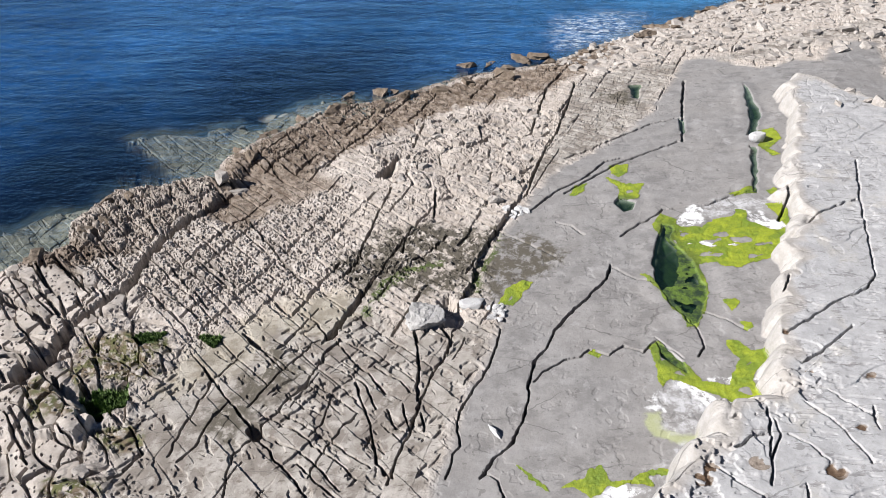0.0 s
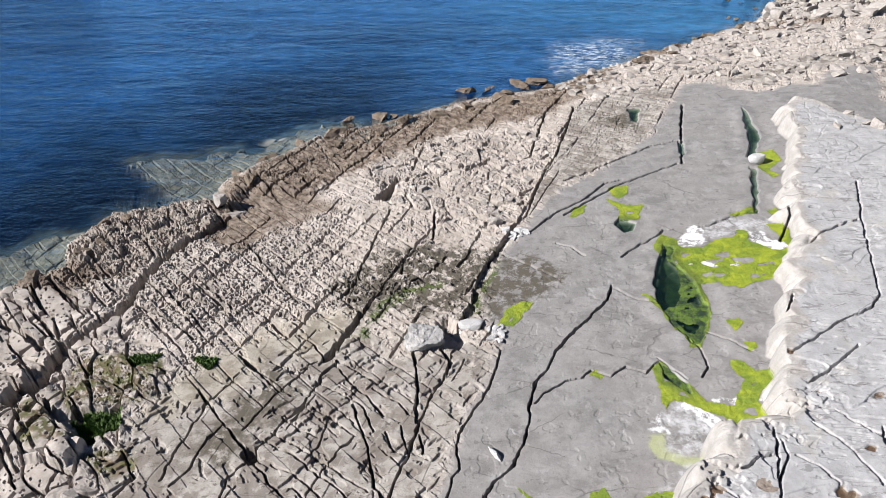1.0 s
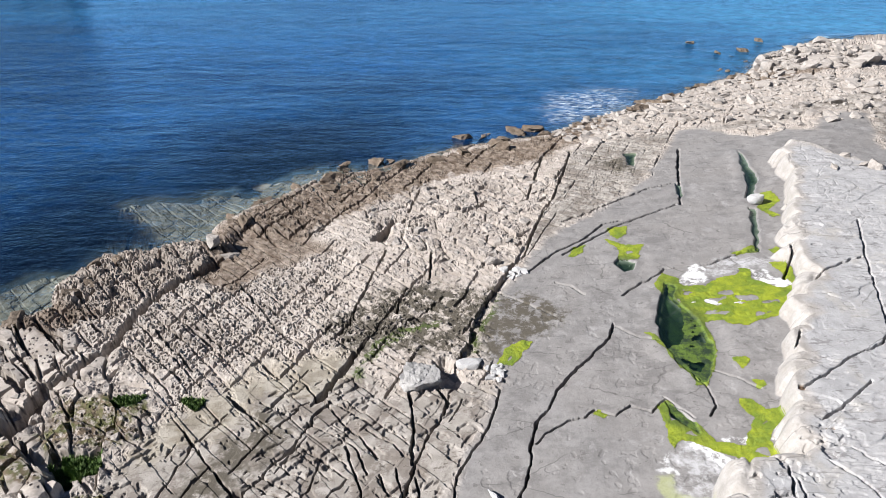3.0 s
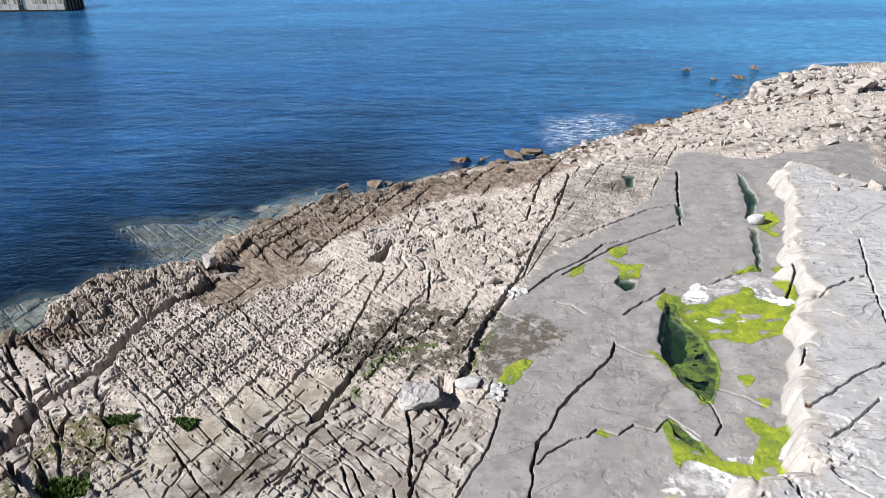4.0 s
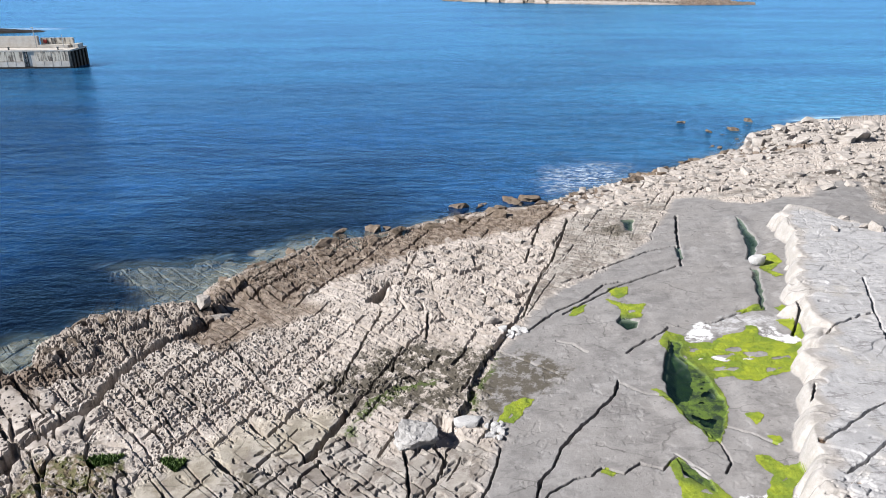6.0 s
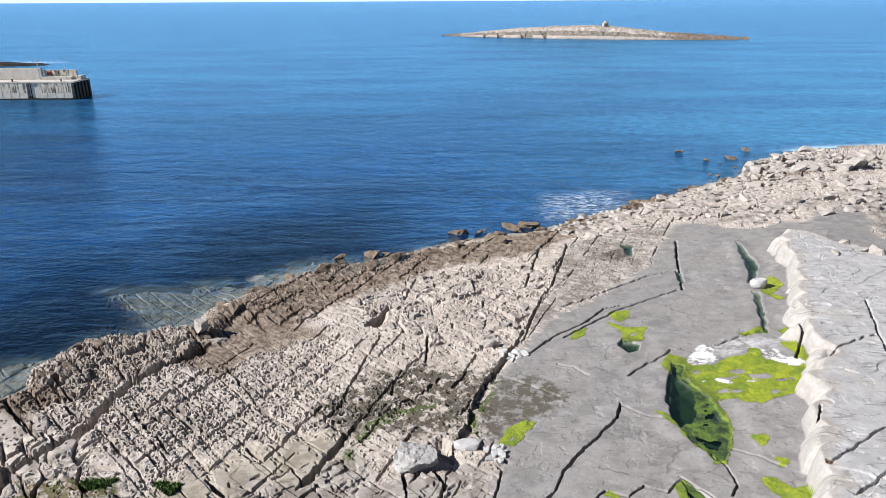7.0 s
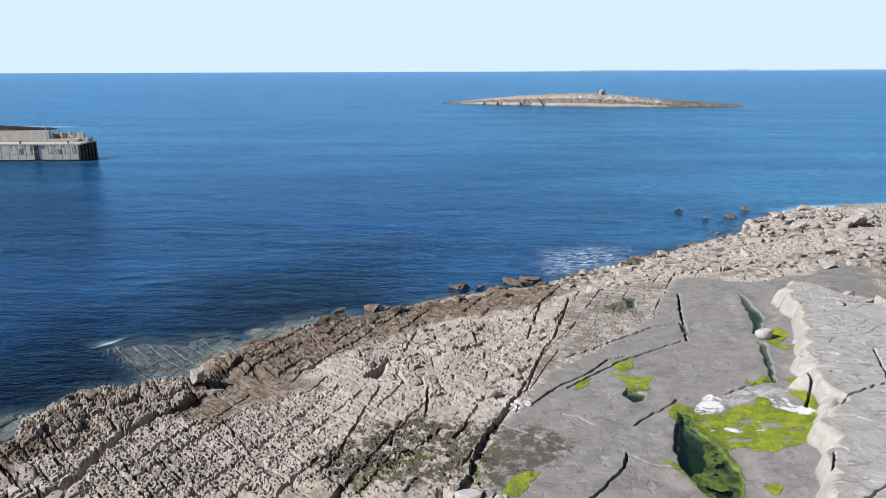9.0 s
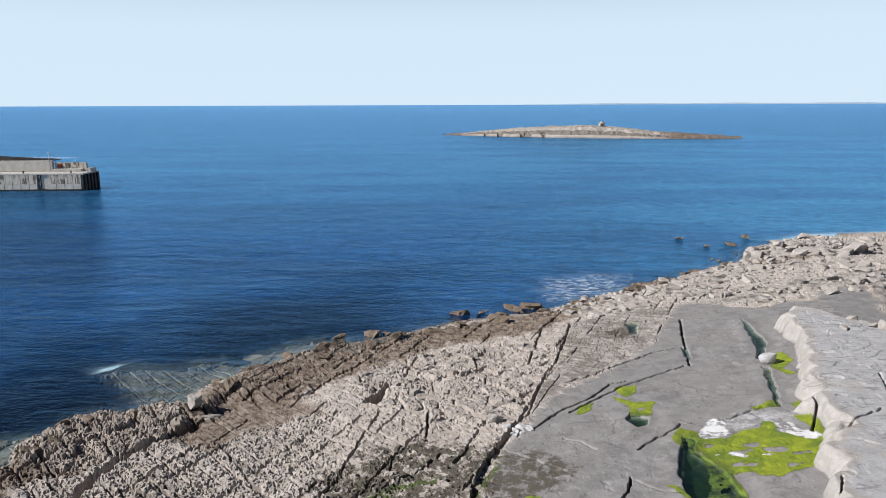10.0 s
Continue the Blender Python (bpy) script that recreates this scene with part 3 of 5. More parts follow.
def shore(x, y, inland):
    m = {}
    wx = x + 0.16 * grain(x * 0.9, y * 0.9, 71) + 0.05 * grain(x * 4, y * 4, 72)
    wy = y + 0.16 * grain(x * 0.9, y * 0.9, 73) + 0.05 * grain(x * 4, y * 4, 74)
    edge = 0.5 * fbm(x * 0.5, y * 0.5, 4, 11)

    def zone(name, ramp, fuzz=1.0):
        best = np.full(x.shape, -9.0, np.float32)
        for p in AREAS[name]:
            best = np.maximum(best, within(wx, wy, p, 3))
        return soft(-ramp, ramp, best + fuzz * edge)

    rise = 0.05 + 0.30 * np.maximum(inland, 0)
    h = np.minimum(bed_height(x, y), rise)
    shelf = np.full(x.shape, -9.0, np.float32)
    for p in AREAS["shelf"]:
        shelf = np.maximum(shelf, within(wx, wy, p, 4))
    shelf = shelf - 0.2 + 1.3 * fbm(x * 0.6, y * 0.6, 4, 35)
    out = np.maximum(-inland, 0)
    bed = -0.3 - 0.8 * np.minimum(out, 4.0) - 0.12 * np.clip(out - 4, 0, 60) + 0.5 * fbm(x * 0.3, y * 0.3, 3, 31) * soft(0, 3, out)
    bed = np.maximum(bed, np.where(shelf > -6, -0.12 - 0.12 * np.clip(out, 0, 3) - 1.6 * np.clip(-shelf, 0, 3) + 0.16 * fbm(x * 0.8, y * 0.8, 3, 33), -9.0))
    h = np.where(inland > 0, h, np.minimum(bed, 0.05))

    smooth = soft(-0.5, 0.5, within(wx, wy, AREAS["smooth"][0], 3) + edge)
    pave = zone("pave", 0.6) * (1 - smooth)
    ledge_in = within(x + 0.45 * fbm(x * 0.5, y * 0.5, 2, 41), y + 0.45 * fbm(x * 0.5, y * 0.5, 2, 43), LEDGE, 3000.0)
    lobe, lobe2, lobe_pick = cells(x * 0.36 + 0.1 * grain(x, y, 48), y * 0.36, 47)
    cleft = soft(0.22, 0.0, lobe2 - lobe) * soft(2.0, 0.9, ledge_in) * (lobe_pick > 0.25)
    ledge_in = ledge_in + 0.8 * (0.45 - lobe) - 0.2 * cleft
    ledge = soft(-0.05, 0.1, ledge_in)
    smooth = np.maximum(smooth, ledge)
    dry = soft(-0.3, 0.6, inland)
    # far behind and beside the path the rock is left plain
    fine = soft(8, 15, y) * soft(122, 110, y) * soft(1.25, 1.05, np.abs(x - 0.5) / (15.5 + 0.585 * np.clip(y, 14, 130)))
    rough = dry * (1 - smooth) * (1 - pave) * fine * (1 - 0.55 * zone("boulders", 1.0))
    pave = pave * fine
    rim, pitted, damp, big = zone("rim", 0.5), zone("pitted", 1.2), zone("flatwet", 0.6), zone("big_blocks", 0.5)
    heap = zone("knobs", 0.8) * (1 - big)
    near_sea = soft(5.0, 1.5, inland) * soft(-16, -20, x) * (inland > 0)
    h = h + (0.35 * near_sea + 0.40 * soft(-10, -17, x) * soft(20, 12, inland) * soft(0.0, 1.5, inland)) * (1 - 0.9 * damp)

    # two sets of joints cut the bedrock into blocks
    ca, sa = math.cos(radians(-45)), math.sin(radians(-45))
    cb, sb = math.cos(radians(67)), math.sin(radians(67))
    ox, oy = x + 0.4 * (wx - x), y + 0.4 * (wy - y)
    ua, va = ox * ca + oy * sa, -ox * sa + oy * ca
    ub, vb = ox * cb + oy * sb, -ox * sb + oy * cb
    sx, sy = x + 0.06 * grain(x * 0.6, y * 0.6, 75), y + 0.06 * grain(x * 0.6, y * 0.6, 76)
    ea, _, _ = lines(-sx * sa + sy * ca, sx * ca + sy * sa, 1.5, 13)
    eb, _, _ = lines(-sx * sb + sy * cb, sx * cb + sy * sb, 2.6, 18)
    da, na, ta = lines(va, ua, 1.25, 3)
    db, nb, tb = lines(vb, ub, 2.1, 8)
    block = hashed(na, nb, 4) - 0.5
    open_gap = 0.055 + 0.045 * grain(x * 0.7, y * 0.7, 9)
    gaps = np.maximum(soft(open_gap + 0.05, open_gap, da), soft(open_gap + 0.07, open_gap + 0.02, db))
    gaps = gaps * (0.25 + 0.75 * soft(-0.35, 0.1, fbm(x * 0.4, y * 0.4, 3, 10)))
    f1, _, pick, tilt = facets(wx * 3.1, wy * 3.1, 21)
    g1, _, pick2 = cells(x * 5.2, y * 5.2, 24)
    worn = soft(-0.45, 0.25, fbm(x * 0.22, y * 0.22, 3, 51))
    ka, kb = ua + 0.5 * grain(wx * 0.5, wy * 0.5, 28), va + 0.5 * grain(wx * 0.5, wy * 0.5, 29)
    k1, k2, kp, ktilt = facets(ka * 0.40, kb * 0.80, 27)
    big_gap = soft(0.17, 0.09, k2 - k1)
    broad = fbm(wx * 0.8, wy * 0.8, 4, 14)
    knead = fbm(x * 4.0, y * 4.0, 3, 121)
    chew = soft(-0.3, 0.3, fbm(x * 0.35, y * 0.35, 3, 61) + 0.9 * pitted - 0.35 - 0.5 * damp)

    # weathered karst: tilted joint blocks, honeycombed with pits
    hole1 = soft(0.37, 0.27, f1 + 0.16 * knead) * (pick > 0.40)
    hole2 = soft(0.40, 0.27, g1 + 0.12 * knead) * (pick2 > 0.28)
    honey = chew * (0.17 * hole1 * (0.4 + pick) + 0.12 * hole2) + (1 - chew) * (0.08 * hole1 * (pick > 0.78) + 0.05 * hole2 * (pick2 > 0.8))
    karst = 0.12 * broad + 0.12 * block * worn + 0.11 * (ta - 0.5) + 0.09 * (tb - 0.5) - honey - 0.38 * gaps * (0.5 + 0.5 * worn) + 0.04 * knead + 0.10 * tilt
    karst = karst + rim * (0.30 * np.abs(fbm(x * 1.3, y * 1.3, 3, 91)) + 0.20 * (kp - 0.5) + 0.25 * ktilt - 0.26 * big_gap - 0.10 * hole1)
    heaped = 0.30 * (kp - 0.5) + 0.45 * ktilt - 0.32 * soft(0.12, 0.06, k2 - k1) + 0.09 * broad - 0.8 * honey + 0.16 * tilt + 0.04 * knead
    karst = karst * (1 - 0.8 * heap) + heaped * heap
    domed = 0.26 * (kp - 0.5) + 0.14 * soft(0.8, 0.1, k1) + 0.30 * ktilt - 0.45 * soft(0.12, 0.06, k2 - k1) + 0.07 * broad - 0.10 * hole1 * (pick > 0.84) - 0.06 * hole2 * (pick2 > 0.88) - 0.30 * gaps * (block > 0.1)
    karst = karst * (1 - big) + domed * big
    karst = karst * (1 - 0.55 * damp) - 0.12 * damp
    tidal = zone("brown", 0.8) * soft(-20, -17, x)
    karst = karst - tidal * (0.22 * gaps - 0.10 * block - 0.10 * (tb - 0.5))
    h = h + rough * karst
    h = h - soft(-0.6, 0.2, shelf) * (inland < 0.5) * (0.10 * gaps + 0.03 * hole1 * (pick > 0.6) - 0.08 * block - 0.10 * broad)

    # flagstone pavement: clean slabs, open joints, a few pans and flutes
    pans = soft(-0.27, -0.36, fbm(ua * 1.0, va * 1.9, 3, 137))
    scars = soft(-0.18, -0.27, fbm(ua * 2.6, va * 0.9, 3, 133)) * soft(0.0, 0.25, fbm(x * 0.25, y * 0.25, 3, 19))
    near = soft(56, 40, y - 0.35 * x)
    h = h + pave * near * (0.07 * block + 0.05 * (ta - 0.5) + 0.08 * fbm(wx * 0.5, wy * 0.5, 4, 15) - 0.14 * scars - 0.10 * pans - 0.20 * np.maximum(soft(0.045, 0.025, ea), soft(0.05, 0.03, eb)) * (worn > 0.45) + 0.012 * knead)
    h = h + pave * (1 - near) * (0.08 * broad + 0.10 * (ta - 0.5) - 0.10 * hole1 * (pick > 0.6) - 0.12 * gaps)
    # the smooth platform
    flat = smooth * (1 - ledge) * fine
    pocks = soft(-0.30, -0.40, fbm(x * 1.7, y * 1.7, 3, 145))
    lift = grain(x * 0.16, y * 0.16, 147) + 0.10 * fbm(x * 1.1, y * 1.1, 3, 148)
    h = h + flat * (0.03 * lift + 0.06 * fbm(x * 0.3, y * 0.3, 3, 16) + 0.010 * knead)
    h = h - flat * 0.025 * pocks

    # the upper bed, with a bulging front
    sheets = 2.2 * fbm(x * 0.10 + y * 0.05, y * 0.22 - x * 0.08, 3, 66)
    top = 5.33 + 0.012 * (x - 20) + 0.10 * fbm(x * 0.25, y * 0.25, 3, 18) + 0.07 * np.floor(sheets)
    dash = soft(-0.25, -0.36, fbm(x * 1.0 + 0.3 * y, y * 3.6, 3, 143)) * fine
    top = top - 0.05 * dash * soft(-0.2, 0.15, fbm(x * 0.2, y * 0.2, 2, 149)) + 0.008 * knead
    top = top - soft(3.2, 1.2, ledge_in) * fine * soft(24, 20, y) * 0.16 * soft(-0.16, -0.24, fbm(x * 1.9, y * 1.9, 3, 151)) - 0.02 * pocks * fine
    p1, p2, _ = cells(x * 0.85 + 0.2 * grain(x, y, 52), y * 0.85, 53)
    top = top - 0.07 * fine * soft(0.055, 0.02, p2 - p1) * soft(34, 46, y) * soft(-0.25, 0.15, fbm(x * 0.4, y * 0.4, 3, 56))
    bulge = 0.8 + 0.25 * grain(x * 0.6, y * 0.6, 45)
    front = 1 - (1 - np.clip(ledge_in / bulge, 0, 1)) ** 2.4
    front = np.clip(front + 0.08 * fbm(x * 2.2, y * 2.2, 3, 153) * soft(0.0, 0.3, ledge_in) * soft(1.0, 0.6, front), 0, 1)
    h = np.where(ledge_in > 0, h * (1 - front) + np.maximum(top, h) * front, h)

    # single cracks
    cut = np.zeros(x.shape, np.float32)
    jx = x + 0.07 * grain(x * 2.3, y * 2.3, 83) + 0.02 * grain(x * 6, y * 6, 84)
    jy = y + 0.07 * grain(x * 2.3, y * 2.3, 85) + 0.02 * grain(x * 6, y * 6, 86)
    width_vary = 0.9 + 0.45 * grain(x * 1.1, y * 1.1, 81) + 0.3 * grain(x * 4.5, y * 4.5, 82)
    for width, depth, points in CRACKS:
        for (ax, ay), (bx, by) in zip(points, points[1:]):
            r = width + 0.3
            near = np.nonzero((x > min(ax, bx) - r) & (x < max(ax, bx) + r) & (y > min(ay, by) - r) & (y < max(ay, by) + r))[0]
            if len(near) == 0:
                continue
            qx, qy = jx[near], jy[near]
            ex, ey = bx - ax, by - ay
            k = np.clip(((qx - ax) * ex + (qy - ay) * ey) / (ex * ex + ey * ey + 1e-9), 0, 1)
            d = np.hypot(qx - ax - k * ex, qy - ay - k * ey)
            w = np.maximum(width * (0.32 if width < 0.5 else 0.46) * width_vary[near], 0.052 + 0.0016 * np.clip(y[near] - 25, 0, 60))
            cut[near] = np.maximum(cut[near], depth * (1.5 if width < 0.35 else 1.0) * soft(1.1, 0.8, d / w))
    h = h - cut * dry * fine

    def mask(name, fuzz=0.18, ramp=0.12):
        best = np.full(x.shape, -9.0, np.float32)
        for p in AREAS[name]:
            best = np.maximum(best, within(wx, wy, p))
        return soft(-ramp, ramp, best + fuzz * frilled), best

    frilled = fbm(x * 1.5, y * 1.5, 4, 101) + 0.4 * fbm(x * 5.5, y * 5.5, 2, 103)
    m["turf"], _ = mask("turf", 0.5, 0.3)
    m["grass"], _ = mask("grass", 0.2)
    _, hs = mask("hollow", 0.1, 0.2)
    h = h - 0.55 * soft(0.0, 0.4, hs)
    _, up = mask("raised", 0.1, 0.2)
    h = h + 0.5 * soft(-0.05, 0.14, up + 0.15 * broad)
    m["dark"], _ = mask("dark", 0.9, 0.5)
    m["yellow"], _ = mask("yellow", 0.8, 0.6)
    m["white"], _ = mask("white", 0.30, 0.10)
    m["film"], _ = mask("film", 0.5, 0.4)
    m["pale"], _ = mask("pale", 0.3, 0.15)
    m["channel"], _ = mask("channel", 0.3, 0.15)
    holes = soft(0.16, 0.24, fbm(x * 0.9 + 3, y * 1.6, 4, 107))
    m["algae"], alg = mask("algae", 0.13, 0.08)
    m["algae"] = m["algae"] * (1 - 0.9 * holes * soft(0.25, 0.6, alg)) * (1 - ledge)
    brown, _ = mask("brown", 1.2, 0.7)
    m["brown"] = np.maximum(brown * (1 - 0.6 * rim), soft(1.2, 0.2, inland) * (1 - 0.4 * rim)) * (1 - ledge) * soft(-0.6, 0.2, inland)
    wet, basin = np.zeros(x.shape, np.float32), np.zeros(x.shape, np.float32)
    for p in AREAS["pool"]:
        d = within(x + 0.10 * grain(x * 2, y * 2, 111), y + 0.10 * grain(x * 2, y * 2, 112), p)
        lx, ly = np.mean([q[0] for q in p]), np.mean([q[1] for q in p])
        level = pool_level(lx, ly)
        k = soft(-1.2, 0.0, d)
        h = h * (1 - k) + (level + 0.03 + np.minimum(h - level, 0.1) * 0.3 - 0.16 * soft(-0.06, 0.12, d) - 0.35 * soft(0.1, 0.8, d) - 0.05 * soft(-0.05, 0.05, d)) * k
        wet = np.maximum(wet, np.maximum(soft(-0.15, 0.05, d), 0.6 * soft(-0.9, 0.0, d)))
        basin = np.maximum(basin, soft(0.0, 0.35, d))
    for px, py, r in PUDDLES:
        d = np.hypot(wx - px, (wy - py) * 1.4) - r * 0.85 + 0.5 * fbm(x * 2.0, y * 2.0, 3, 171)
        h = h - 0.12 * soft(0.1, -0.15, d)
        wet = np.maximum(wet, 0.9 * soft(0.0, -0.1, d))
        m["brown"] = np.maximum(m["brown"], soft(0.02, -0.06, d))
    m["wet"] = np.maximum(wet, soft(0.35, 0.05, h) * (inland < 3))
    m["basin"] = basin
    h = np.where(inland > 0.8, np.maximum(h, 0.02 + 0.10 * broad), h)
    m["brown"] = np.maximum(m["brown"], np.maximum(0.9 * damp, 0.8 * soft(0.92, 1.05, cut)))
    m["shelf"] = soft(-0.9, 0.3, shelf + edge)
    m["brown"] = m["brown"] * (1 - 0.8 * m["shelf"] * soft(0.8, -0.2, inland))
    m["smooth"], m["ledge"], m["pave"] = smooth * (1 - ledge), ledge * soft(0.5, 1.4, ledge_in), pave
    m["face"] = ledge * soft(1.4, 0.5, ledge_in)
    m["under"] = soft(0.02, -0.08, h)
    for k in ("white", "pale", "film"):
        m[k] = m[k] * (1 - ledge)
    return h, m


def pool_level(px, py):
    qx, qy = px / 10, py / 10
    return 1.4615 + 0.9953 * qx + 0.5383 * qy + 0.0869 * qx * qx - 0.0397 * qx * qy - 0.1109 * qy * qy - 0.02


# ---- materials ----
def material(name):
    mat = bpy.data.materials.new(name)
    mat.use_nodes = True
    return mat, mat.node_tree, mat.node_tree.nodes["Principled BSDF"]


def put(nt, socket, value):
    if isinstance(value, bpy.types.NodeSocket):
        nt.links.new(value, socket)
    elif isinstance(value, tuple) and len(value) == 3 and socket.type == "RGBA":
        socket.default_value = (*value, 1.0)
    else:
        socket.default_value = value


def mix(nt, fac, a, b, blend="MIX"):
    n = nt.nodes.new("ShaderNodeMix")
    n.data_type, n.blend_type = "RGBA", blend
    put(nt, n.inputs[0], fac), put(nt, n.inputs[6], a), put(nt, n.inputs[7], b)
    return n.outputs[2]


def calc(nt, op, a, b=0.0, c=None):
    n = nt.nodes.new("ShaderNodeMath")
    n.operation = op
    put(nt, n.inputs[0], a), put(nt, n.inputs[1], b)
    if c is not None:
        put(nt, n.inputs[2], c)
    return n.outputs[0]


def where(nt, scale=(1, 1, 1), turn=0.0, kind="Object"):
    n = nt.nodes.new("ShaderNodeTexCoord")
    mp = nt.nodes.new("ShaderNodeMapping")
    mp.inputs["Scale"].default_value = scale
    mp.inputs["Rotation"].default_value = (0, 0, radians(turn))
    nt.links.new(n.outputs[kind], mp.inputs[0])
    return mp.outputs[0]


def speck(nt, scale, detail=4.0, rough=0.55, at=None, lo=None, hi=None):
    n = nt.nodes.new("ShaderNodeTexNoise")
    n.inputs["Scale"].default_value, n.inputs["Detail"].default_value, n.inputs["Roughness"].default_value = scale, detail, rough
    nt.links.new(at if at else where(nt), n.inputs["Vector"])
    if lo is None:
        return n.outputs[0]
    return span(nt, n.outputs[0], lo, hi)


def span(nt, value, lo, hi, to0=0.0, to1=1.0):
    n = nt.nodes.new("ShaderNodeMapRange")
    n.interpolation_type = "SMOOTHSTEP"
    for i, v in enumerate((value, lo, hi, to0, to1)):
        put(nt, n.inputs[i], v)
    return n.outputs[0]


def attribute(nt, name):
    n = nt.nodes.new("ShaderNodeAttribute")
    n.attribute_name = name
    return n.outputs["Fac"]


def bump(nt, height, strength=0.5, distance=0.05):
    n = nt.nodes.new("ShaderNodeBump")
    n.inputs["Strength"].default_value, n.inputs["Distance"].default_value = strength, distance
    put(nt, n.inputs["Height"], height)
    return n.outputs[0]


STONE_TONE = (0.545, 0.548, 0.578)


def ground_material():
    mat, nt, b = material("limestone")
    big = speck(nt, 0.25, 4, 0.6, lo=0.3, hi=0.7)
    mid = speck(nt, 1.6, 5, 0.6, lo=0.32, hi=0.68)
    fine = speck(nt, 9.0, 5, 0.65)
    finer = speck(nt, 34.0, 3, 0.6)
    blotch = speck(nt, 2.6, 4, 0.7, lo=0.56, hi=0.66)
    karst = mix(nt, mid, (0.52, 0.455, 0.39), (0.72, 0.65, 0.575))
    karst = mix(nt, calc(nt, "MULTIPLY", big, 0.5), karst, (0.44, 0.38, 0.32))
    karst = mix(nt, calc(nt, "MULTIPLY", blotch, 0.35), karst, (0.20, 0.17, 0.14))
    grey = mix(nt, speck(nt, 0.9, 6, 0.68, lo=0.36, hi=0.64), (0.255, 0.242, 0.23), (0.37, 0.354, 0.337))
    grey = mix(nt, calc(nt, "MULTIPLY", big, 0.6), grey, (0.33, 0.308, 0.285))
    grey = mix(nt, calc(nt, "MULTIPLY", speck(nt, 0.45, 6, 0.7, where(nt, (0.8, 1.3, 1), 30), lo=0.53, hi=0.64), 0.7), grey, (0.21, 0.197, 0.187))
    grey = mix(nt, calc(nt, "MULTIPLY", speck(nt, 0.8, 7, 0.72, lo=0.57, hi=0.66), 0.6), grey, (0.43, 0.415, 0.40))
    grey = mix(nt, calc(nt, "MULTIPLY", speck(nt, 2.0, 5, 0.62, lo=0.635, hi=0.655), 0.6), grey, (0.17, 0.157, 0.147))
    slab = mix(nt, mid, (0.36, 0.325, 0.28), (0.49, 0.45, 0.40))
    slab = mix(nt, calc(nt, "MULTIPLY", speck(nt, 0.7, 5, 0.65, lo=0.48, hi=0.56), 0.65), slab, (0.19, 0.157, 0.13))
    slab = mix(nt, calc(nt, "MULTIPLY", speck(nt, 1.0, 4, 0.65, where(nt, (2.0, 5.0, 1), 37), lo=0.60, hi=0.63), 0.75), slab, (0.14, 0.115, 0.09))
    slab = mix(nt, calc(nt, "MULTIPLY", speck(nt, 1.3, 5, 0.65, lo=0.54, hi=0.66), 0.6), slab, (0.21, 0.17, 0.14))
    upper = mix(nt, mid, (0.46, 0.45, 0.44), (0.59, 0.58, 0.565))
    upper = mix(nt, calc(nt, "MULTIPLY", speck(nt, 1.9, 5, 0.7, lo=0.58, hi=0.66), 0.55), upper, (0.30, 0.28, 0.27))
    upper = mix(nt, calc(nt, "MULTIPLY", speck(nt, 1.0, 5, 0.7, where(nt, (0.8, 2.4, 1), -14), lo=0.58, hi=0.62), 0.6), upper, (0.20, 0.185, 0.18))
    upper = mix(nt, calc(nt, "MULTIPLY", speck(nt, 0.5, 4, 0.6, lo=0.55, hi=0.7), 0.4), upper, (0.60, 0.55, 0.46))
    col = mix(nt, attribute(nt, "pave"), karst, slab)
    col = mix(nt, attribute(nt, "smooth"), col, grey)
    col = mix(nt, attribute(nt, "ledge"), col, upper)
    col = mix(nt, attribute(nt, "face"), col, mix(nt, mid, (0.46, 0.425, 0.38), (0.58, 0.545, 0.50)))
    col = mix(nt, calc(nt, "MULTIPLY", attribute(nt, "yellow"), 0.25), col, (0.50, 0.44, 0.29))
    col = mix(nt, calc(nt, "MULTIPLY", attribute(nt, "dark"), speck(nt, 1.5, 6, 0.7, lo=0.40, hi=0.52)), col, (0.125, 0.108, 0.082))
    col = mix(nt, calc(nt, "MULTIPLY", attribute(nt, "brown"), span(nt, mid, 0.0, 1.0, 1.0, 0.82)), col, mix(nt, mid, (0.14, 0.10, 0.07), (0.37, 0.29, 0.22)))
    col = mix(nt, calc(nt, "MULTIPLY", attribute(nt, "turf"), speck(nt, 2.2, 5, 0.7, lo=0.40, hi=0.52)), col, mix(nt, speck(nt, 1.4, 4, 0.6, lo=0.4, hi=0.6), (0.13, 0.135, 0.045), (0.21, 0.155, 0.10)))
    col = mix(nt, attribute(nt, "grass"), col, (0.05, 0.09, 0.02))
    col = mix(nt, calc(nt, "MULTIPLY", attribute(nt, "channel"), speck(nt, 3, 4, 0.6, lo=0.35, hi=0.6)), col, (0.10, 0.135, 0.035))
    col = mix(nt, calc(nt, "MULTIPLY", attribute(nt, "pale"), 0.75), col, (0.50, 0.53, 0.26))
    col = mix(nt, calc(nt, "MULTIPLY", attribute(nt, "film"), speck(nt, 1.1, 6, 0.7, lo=0.42, hi=0.60)), col, (0.62, 0.61, 0.60))
    col = mix(nt, calc(nt, "MULTIPLY", attribute(nt, "white"), speck(nt, 1.6, 6, 0.75, lo=0.40, hi=0.52)), col, (0.93, 0.92, 0.90))
    col = mix(nt, attribute(nt, "basin"), col, mix(nt, mid, (0.012, 0.022, 0.018), (0.035, 0.06, 0.02)))
    bed = mix(nt, speck(nt, 0.6, 4, 0.6, lo=0.40, hi=0.62), (0.045, 0.045, 0.03), (0.02, 0.022, 0.014))
    bed = mix(nt, attribute(nt, "shelf"), bed, mix(nt, mid, (0.13, 0.118, 0.088), (0.34, 0.305, 0.245)))
    col = mix(nt, attribute(nt, "under"), col, bed)
